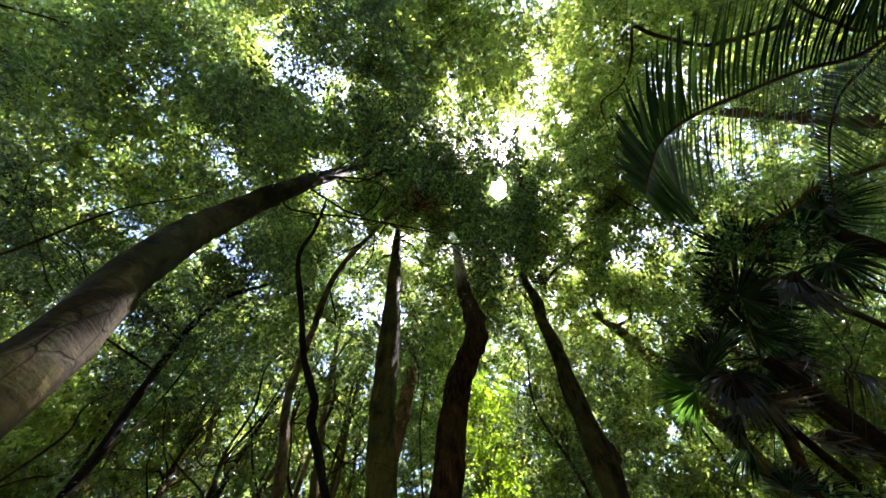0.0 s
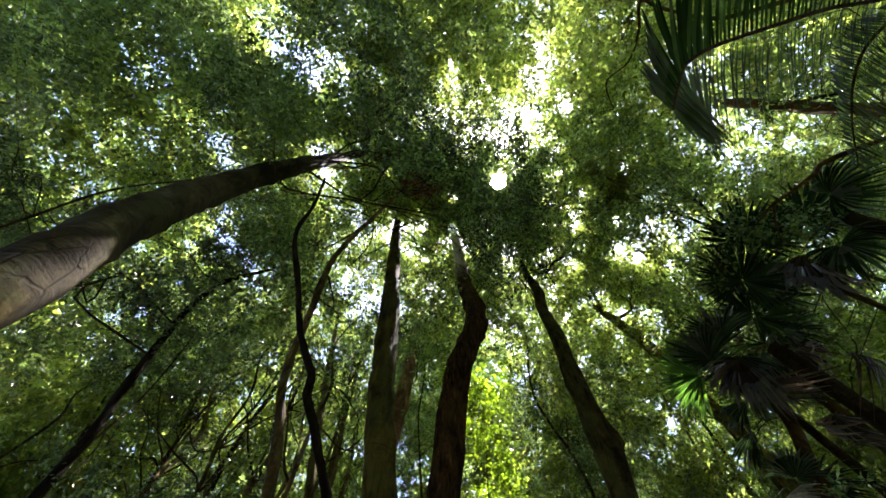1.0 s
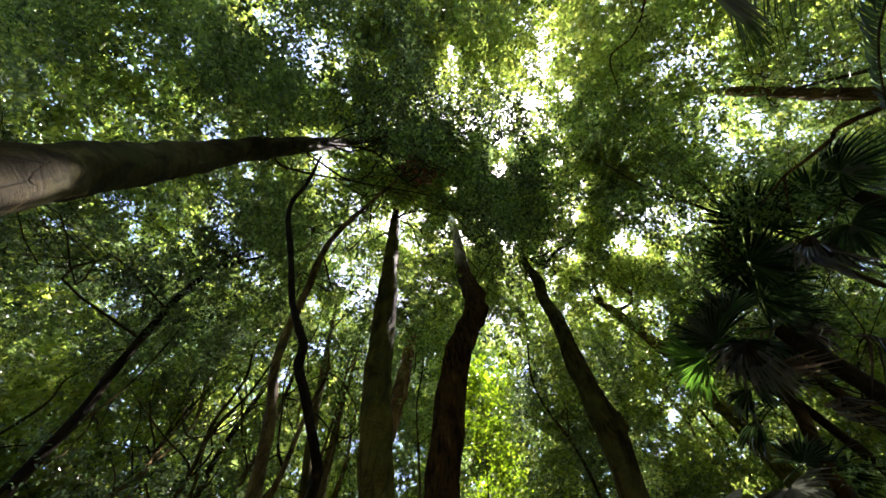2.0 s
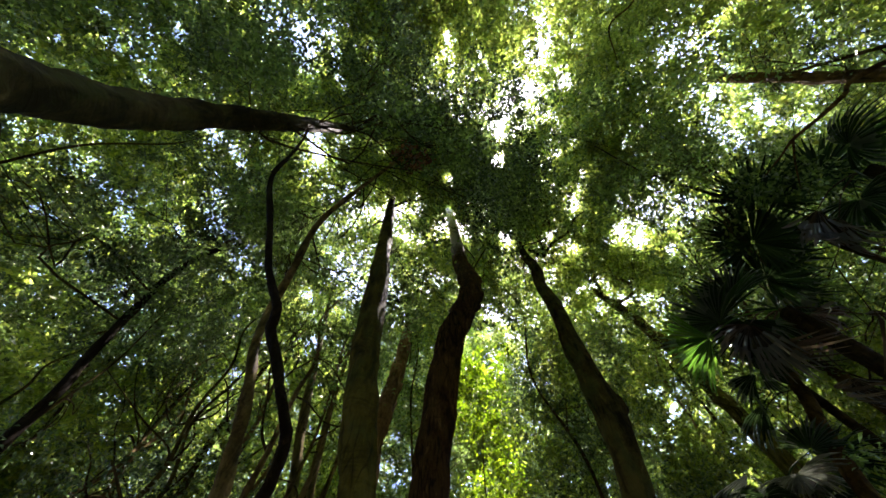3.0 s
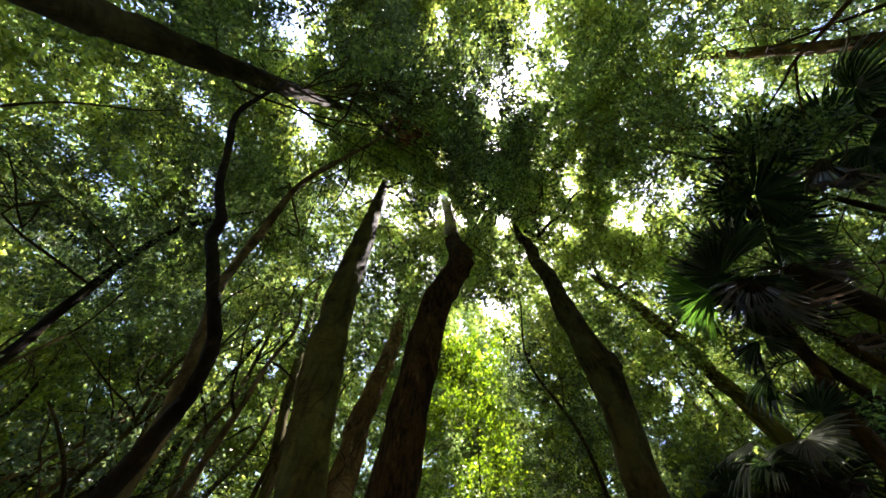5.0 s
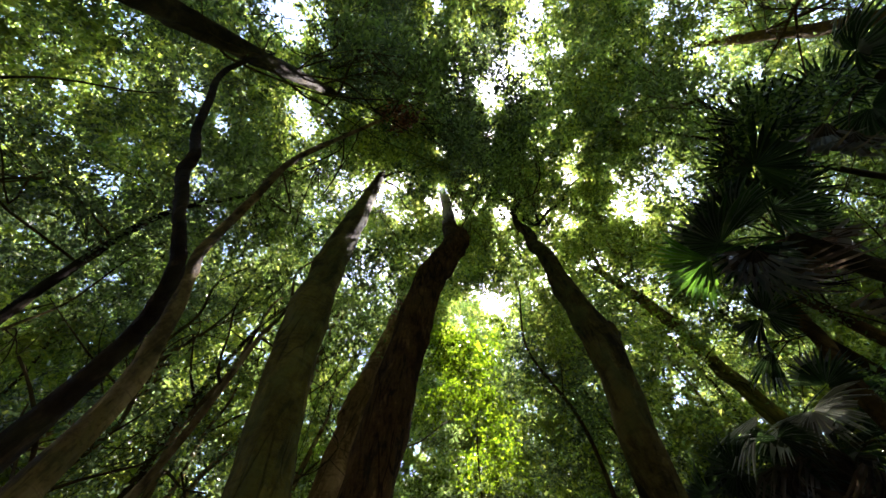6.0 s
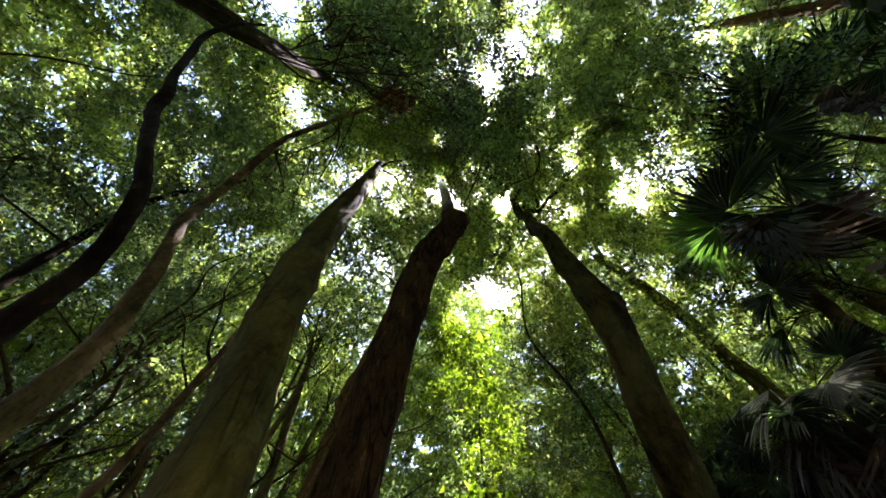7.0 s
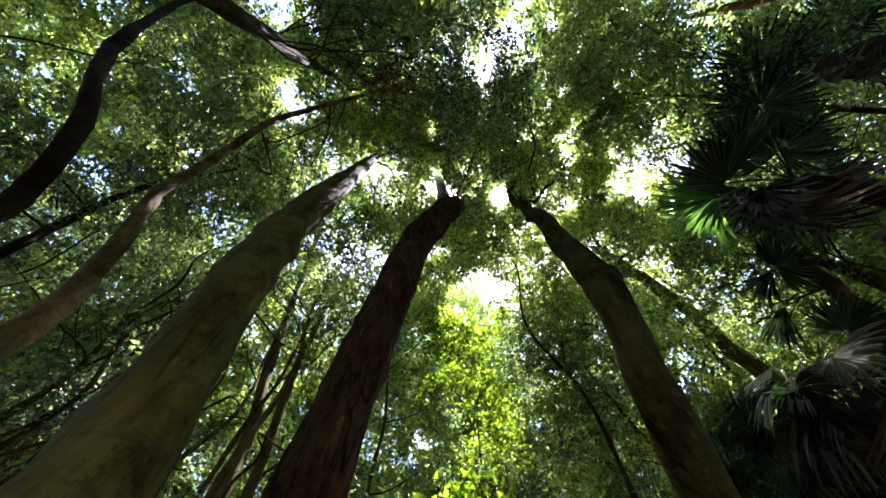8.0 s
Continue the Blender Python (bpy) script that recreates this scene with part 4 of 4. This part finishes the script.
def dry_skirt(palm, count, reach):
    """Old brown leaves that hang round the trunk below the crown."""
    root, foot, c, seed = palm
    g = np.random.default_rng(seed)
    down = unit(np.array(foot, float) - c)
    for k in range(count):
        turn = 2.4 * k + g.uniform(0, 0.6)
        out = np.array((math.cos(turn), math.sin(turn), 0.0))
        hub = c + down * reach * (k + 0.5) / count + out * g.uniform(0.3, 0.6)
        axis = unit(out * 0.45 + down * 0.9 + g.normal(size=3) * 0.1)
        fan_leaf(palm, hub=tuple(hub), size=g.uniform(0.75, 1.05), axis=tuple(axis), normal=tuple(out), spread=g.uniform(90, 170), dry=1, droop=0.9)


def palms():
    palm = fan_palm((6.92, 5.42, 0.0), (6.32, 5.07, 7.02), "fan palm with dark pleated leaves and a dry brown skirt", 3, 0.15)
    fan_leaf(palm, hub=(6.29, 3.28, 8.07), size=1.01, axis=(0.07, -0.93, 0.35), normal=(0.66, 0.31, 0.69), spread=230, droop=0.15)
    fan_leaf(palm, hub=(5.96, 3.91, 7.56), size=0.99, axis=(-0.01, -0.94, 0.35), normal=(0.66, 0.26, 0.70), spread=300, droop=0.15)
    fan_leaf(palm, hub=(4.75, 4.88, 6.45), size=0.95, axis=(-0.88, -0.45, 0.16), normal=(0.13, 0.10, 0.99), spread=200, droop=0.15)
    fan_leaf(palm, hub=(4.45, 5.02, 6.22), size=0.92, axis=(-0.90, 0.41, -0.16), normal=(0.18, 0.67, 0.72), spread=135, droop=0.20, mat=PALM_LIT, label="fan leaf coloured bright green as if sunlit")
    fan_leaf(palm, hub=(5.43, 5.07, 6.74), size=0.86, axis=(-0.12, 0.93, -0.35), normal=(0.65, 0.34, 0.68), spread=200, droop=0.45)
    fan_leaf(palm, hub=(6.86, 4.38, 7.87), size=1.00, axis=(0.93, -0.33, 0.13), normal=(0.10, 0.59, 0.80), spread=220, droop=0.25)
    fan_leaf(palm, hub=(7.27, 5.19, 7.57), size=0.8, axis=(0.96, 0.28, -0.10), normal=(0.06, 0.15, 0.99), spread=230, droop=0.35)
    fan_leaf(palm, hub=(6.32, 4.68, 7.43), size=0.96, axis=(0.28, -0.90, 0.34), normal=(0.64, 0.44, 0.63), spread=280, droop=0.30)
    fan_leaf(palm, hub=(5.0, 4.55, 6.6), size=0.8, axis=(-0.56, -0.77, 0.29), normal=(0.43, 0.02, 0.90), spread=160, droop=0.20)
    fan_leaf(palm, hub=(6.25, 5.38, 7.06), size=0.94, axis=(0.43, 0.84, -0.32), normal=(0.55, 0.03, 0.84), spread=200, droop=0.50)
    fan_leaf(palm, hub=(5.73, 5.25, 6.57), size=0.96, axis=(-0.25, 0.91, -0.34), normal=(0.53, 0.42, 0.74), spread=140, dry=1, droop=1.1)
    fan_leaf(palm, hub=(5.41, 5.04, 6.56), size=0.86, axis=(-0.16, 0.92, -0.34), normal=(0.54, 0.38, 0.76), spread=150, dry=1, droop=1.1)
    dry_skirt(palm, 4, 1.5)
    palm = fan_palm((6.41, 8.31, 0.0), (5.81, 7.96, 5.34), "fan palm with some shiny leaves paled as if in sun", 8, 0.13)
    fan_leaf(palm, hub=(5.82, 7.21, 5.36), size=0.84, axis=(0.74, 0.63, -0.23), normal=(0.23, 0.09, 0.97), spread=210, droop=0.22, mat=PALM_SUN_PALED, label="shiny fan leaf paled to grey-green as if in sun")
    fan_leaf(palm, hub=(6.22, 6.99, 5.61), size=0.66, axis=(0.41, -0.85, 0.32), normal=(0.56, 0.51, 0.65), spread=240, droop=0.40)
    fan_leaf(palm, hub=(5.27, 7.49, 5.60), size=1.11, axis=(-0.54, 0.79, -0.30), normal=(0.47, 0.57, 0.67), spread=38, droop=0.30, mat=PALM_SUN_PALED, label="narrow folded fan leaf paled to grey-green as if in sun")
    fan_leaf(palm, hub=(5.41, 7.71, 5.34), size=0.74, axis=(0.43, 0.85, -0.31), normal=(0.41, 0.13, 0.91), spread=300, droop=0.50)
    fan_leaf(palm, hub=(4.80, 8.13, 5.18), size=0.74, axis=(-0.96, 0.25, -0.10), normal=(0.12, 0.71, 0.69), spread=260, droop=0.50)
    fan_leaf(palm, hub=(5.53, 8.20, 4.99), size=0.80, axis=(-0.08, 0.93, -0.35), normal=(0.60, 0.32, 0.74), spread=300, droop=0.60)
    fan_leaf(palm, hub=(6.28, 7.88, 5.11), size=0.88, axis=(0.97, 0.23, -0.08), normal=(-0.03, 0.43, 0.90), spread=280, droop=0.50)
    fan_leaf(palm, hub=(5.03, 8.46, 4.89), size=0.88, axis=(-0.41, 0.85, -0.32), normal=(0.55, 0.51, 0.66), spread=280, droop=0.60)
    fan_leaf(palm, hub=(5.64, 8.58, 4.67), size=0.85, axis=(0.10, 0.93, -0.35), normal=(0.57, 0.23, 0.79), spread=300, droop=0.60)
    fan_leaf(palm, hub=(4.43, 8.57, 5.02), size=0.74, axis=(-1.00, 0.09, -0.04), normal=(0.04, 0.71, 0.70), spread=260, droop=0.60)
    fan_leaf(palm, hub=(6.89, 7.38, 5.65), size=0.77, axis=(0.96, -0.25, 0.10), normal=(0.10, 0.67, 0.74), spread=240, droop=0.50)
    fan_leaf(palm, hub=(6.26, 8.55, 4.69), size=0.85, axis=(0.71, 0.66, -0.24), normal=(0.19, 0.15, 0.97), spread=280, droop=0.50)
    fan_leaf(palm, hub=(4.59, 8.96, 4.70), size=0.96, axis=(-0.56, 0.77, -0.29), normal=(0.50, 0.60, 0.63), spread=280, droop=0.60)
    fan_leaf(palm, hub=(5.54, 7.62, 5.46), size=0.59, axis=(-0.25, 0.91, -0.34), normal=(0.58, 0.42, 0.70), spread=60, droop=0.80, mat=PALM_SUN_PALED, label="shiny fan leaf paled to grey-green as if in sun")
    fan_leaf(palm, hub=(5.64, 7.83, 5.12), size=0.88, axis=(-0.08, 0.93, -0.35), normal=(0.60, 0.32, 0.73), spread=120, dry=1, droop=1.1)
    fan_leaf(palm, hub=(6.05, 7.71, 5.17), size=0.88, axis=(0.01, 0.94, -0.35), normal=(0.62, 0.27, 0.74), spread=120, dry=1, droop=1.1)
    fan_leaf(palm, hub=(5.39, 7.96, 5.07), size=0.80, axis=(-0.16, 0.92, -0.34), normal=(0.59, 0.37, 0.72), spread=120, dry=1, droop=1.1)
    dry_skirt(palm, 7, 1.6)
    palm = fan_palm((8.38, 7.70, 0.0), (7.78, 7.35, 7.40), "fan palm with narrow hanging leaves deeper in the forest", 11, 0.10)
    fan_leaf(palm, hub=(6.63, 6.72, 7.25), size=0.74, axis=(0.86, -0.48, 0.18), normal=(0.17, 0.61, 0.77), spread=220, droop=0.25)
    fan_leaf(palm, hub=(6.56, 6.79, 7.23), size=0.95, axis=(-0.63, 0.72, -0.27), normal=(0.37, 0.59, 0.72), spread=70, droop=0.60)
    fan_leaf(palm, hub=(6.71, 7.40, 7.00), size=0.95, axis=(-0.25, 0.91, -0.34), normal=(0.55, 0.42, 0.72), spread=60, droop=0.60)
    palm = fan_palm((7.92, 2.95, 0.0), (7.32, 2.60, 7.42), "fan palm with a star-shaped open leaf", 14, 0.13)
    fan_leaf(palm, hub=(7.24, 2.77, 7.94), size=0.83, axis=(0.07, -0.93, 0.35), normal=(0.73, 0.29, 0.62), spread=335, droop=0.12)
    fan_leaf(palm, hub=(7.14, 2.19, 7.57), size=0.94, axis=(0.81, -0.54, 0.21), normal=(0.03, 0.40, 0.92), spread=260, droop=0.50)
    fan_leaf(palm, hub=(7.16, 3.02, 7.13), size=0.91, axis=(0.83, 0.53, -0.19), normal=(0.37, -0.25, 0.90), spread=240, droop=0.60)
    fan_leaf(palm, hub=(6.81, 3.30, 7.02), size=1.00, axis=(-0.25, 0.91, -0.34), normal=(0.57, 0.42, 0.70), spread=120, dry=1, droop=1.1)
    fan_leaf(palm, hub=(6.59, 3.19, 7.20), size=0.94, axis=(-0.16, 0.92, -0.34), normal=(0.59, 0.37, 0.72), spread=90, dry=1, droop=1.1)


palms()


def feather_frond(root, foot, pts, leaflet, material, seed):
    g = np.random.default_rng(seed)
    path = smooth_path(pts, 26)
    v, f = tube(path, 6, foot)
    rachis = part("frond_stem", mesh_from("frond_stem", v, f, BARK_TWIG), root)
    verts, faces = [], []
    o = np.array(foot, float)
    n = len(path)
    for i in range(4, n, 2):
        q, t = path[i][:3], unit(path[i][:3] - path[i - 1][:3])
        k = i / n
        ln = leaflet * (0.22 + 0.78 * math.sin(math.pi * (0.12 + 0.83 * k)))
        s = unit(np.cross(t, (0, 0, 1.0)))
        for sg in (-1, 1):
            way = unit(s * sg * 0.9 + t * 0.22 + np.array((0, 0, -0.08)) + g.normal(size=3) * 0.05)
            wd = unit(np.cross(way, (0, 0, 1.0))) * 0.0075
            b = len(verts)
            for fr, wf in ((0, 0.5), (0.3, 1.0), (0.65, 0.8), (1.0, 0.05)):
                c = q + way * ln * fr + np.array((0, 0, -0.22 * ln * fr * fr)) - o
                verts += [tuple(c - wd * wf), tuple(c + wd * wf + np.array((0, 0, 0.006)))]
            for j in range(3):
                p = b + 2 * j
                faces.append((p, p + 1, p + 3, p + 2))
    part("frond_blade", mesh_from("frond_blade", verts, faces, material, smooth=False), rachis)


def feather_palm():
    foot, crown = (4.1, -1.0, 0.0), (3.62, -0.5, 4.24)
    root = thing("feather_palm", foot, "feather palm with arching fronds of long narrow dark leaflets", "palm")
    palm_trunk(root, foot, (crown[0], crown[1], crown[2] - 0.05), 0.09)
    fronds = [
        ([(3.01, -0.2, 3.97), (2.4, -0.1, 3.77), (1.85, 0.02, 3.51), (1.37, 0.13, 3.25), (1.1, 0.22, 3.02), (0.97, 0.32, 2.85), (0.9, 0.4, 2.74)], 0.52),
        ([(3.6, -0.15, 4.45), (3.52, 0.06, 4.51), (3.41, 0.32, 4.41), (3.26, 0.61, 4.18), (3.12, 0.91, 3.9)], 0.42),
        ([(3.13, -0.35, 4.1), (2.76, -0.4, 4.0), (2.4, -0.52, 3.95), (2.09, -0.68, 3.8)], 0.5),
        ([(3.9, -0.2, 4.5), (4.15, 0.3, 4.4), (4.3, 0.8, 4.0)], 0.45),
        ([(4.0, -0.8, 4.5), (4.5, -1.1, 4.4), (5.0, -1.3, 4.0)], 0.45),
        ([(3.4, -0.9, 4.5), (3.2, -1.5, 4.4), (3.1, -2.0, 4.0)], 0.45),
    ]
    for i, (fr, leaflet) in enumerate(fronds):
        n = len(fr)
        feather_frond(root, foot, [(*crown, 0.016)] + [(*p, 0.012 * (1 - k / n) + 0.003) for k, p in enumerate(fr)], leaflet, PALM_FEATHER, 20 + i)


def bare_branches():
    """Thin dark boughs that hang free of the crowns."""
    for label, runs in (
        ("thin dark forked branch above the palms", [[(5.9, 0.2, 4.6, 0.03), (4.54, 1.07, 5.3, 0.026), (4.63, 1.34, 5.6, 0.024), (4.62, 1.6, 5.8, 0.021), (4.6, 1.84, 6.0, 0.019), (4.7, 2.08, 6.2, 0.013), (4.74, 2.4, 6.4, 0.007)],
                                                     [(4.6, 1.84, 6.0, 0.016), (4.84, 2.19, 6.1, 0.012), (5.13, 2.55, 6.2, 0.007)]]),
        ("thin crooked dark branch under sunlit leaves", [[(5.4, -0.9, 7.3, 0.04), (4.71, -0.74, 7.5, 0.034), (4.26, -0.7, 7.6, 0.03), (3.62, -0.9, 7.8, 0.028), (3.34, -1.05, 8.0, 0.026), (3.48, -0.65, 8.2, 0.022), (3.46, -0.21, 8.4, 0.018), (3.2, 0.1, 8.6, 0.014), (3.5, 0.6, 8.8, 0.008)]]),
    ):
        at = runs[0][0][:3]
        root = thing("branch", at, label, "branch")
        for k, run in enumerate(runs):
            v, f = tube(smooth_path(run, 6), 8, at, rng, 0.2)
            part("bough", mesh_from("bough", v, f, BARK_DARK), root)


bare_branches()
feather_palm()


def tall_shrub():
    """A slender shrub whose topmost, broad leaves catch the sun."""
    foot = (0.6, 9.3, 0.0)
    root = thing("shrub", foot, "slender shrub with broad sunlit yellow-green top leaves", "shrub")
    g = np.random.default_rng(9)
    tops = np.array([(0.35, 9.0, 5.25), (0.75, 9.05, 5.3), (1.15, 9.2, 5.2), (0.1, 9.1, 5.05)])
    for i, t in enumerate(tops):
        mid = (np.array((0.55, 9.25, 3.6)) + t) / 2 + g.normal(size=3) * 0.08
        run = [(0.6, 9.3, -0.1, 0.025), (0.56, 9.27, 2.0, 0.02), (0.55, 9.25, 3.6, 0.016)] if i == 0 else [(0.55, 9.25, 3.6, 0.014)]
        v, f = tube(smooth_path(run + [(*mid, 0.01), (*t, 0.006)], 5), 6, foot, g, 0.2)
        part("stem", mesh_from("stem", v, f, BARK_TWIG), root)
    me = leaf_cloud("leaves", tops, np.full(4, 0.3), np.full(4, 22), 0.22, LEAF_LIME, foot, g, np.ones(4))
    tagged(part("leaves", me, root), kind="stuff")


tall_shrub()


def epiphyte():
    """A rusty clump of old fronds caught where thin boughs cross."""
    at = (-0.68, 2.7, 13.3)
    root = thing("epiphyte", at, "rusty brown epiphyte clump hanging among the boughs", "epiphyte")
    g = np.random.default_rng(5)
    centres = np.array(at) + g.normal(size=(9, 3)) * (0.26, 0.26, 0.4)
    rust = leaf_material("frond_rusty", (0.06, 0.024, 0.012), (0.09, 0.036, 0.016), (0.13, 0.055, 0.024), 0.25, 0.03)
    me = leaf_cloud("fronds", centres, np.full(9, 0.26), np.full(9, 45), 0.17, rust, at, g, np.ones(9), droop=0.8)
    tagged(part("fronds", me, root), kind="stuff")


epiphyte()


def sun_disc():
    m, nt, out = nodes_of("sun_glare")
    em = node(nt, "Emission", Strength=40.0)
    em.inputs["Color"].default_value = (1.0, 0.96, 0.88, 1)
    clear = node(nt, "BsdfTransparent")
    both = node(nt, "AddShader")
    nt.links.new(em.outputs[0], both.inputs[0])
    nt.links.new(clear.outputs[0], both.inputs[1])
    nt.links.new(both.outputs[0], out.inputs[0])
    bm = bmesh.new()
    bmesh.ops.create_icosphere(bm, subdivisions=3, radius=2000 * math.tan(radians(1.5)))
    me = bpy.data.meshes.new("sun_disc")
    bm.to_mesh(me)
    bm.free()
    me.materials.append(m)
    ob = new("backdrop_sun", me)
    ob.location = SUN_DIR * 2000
    tagged(ob, "bright sun seen between the leaves", "sun", kind="structure")


sun_disc()
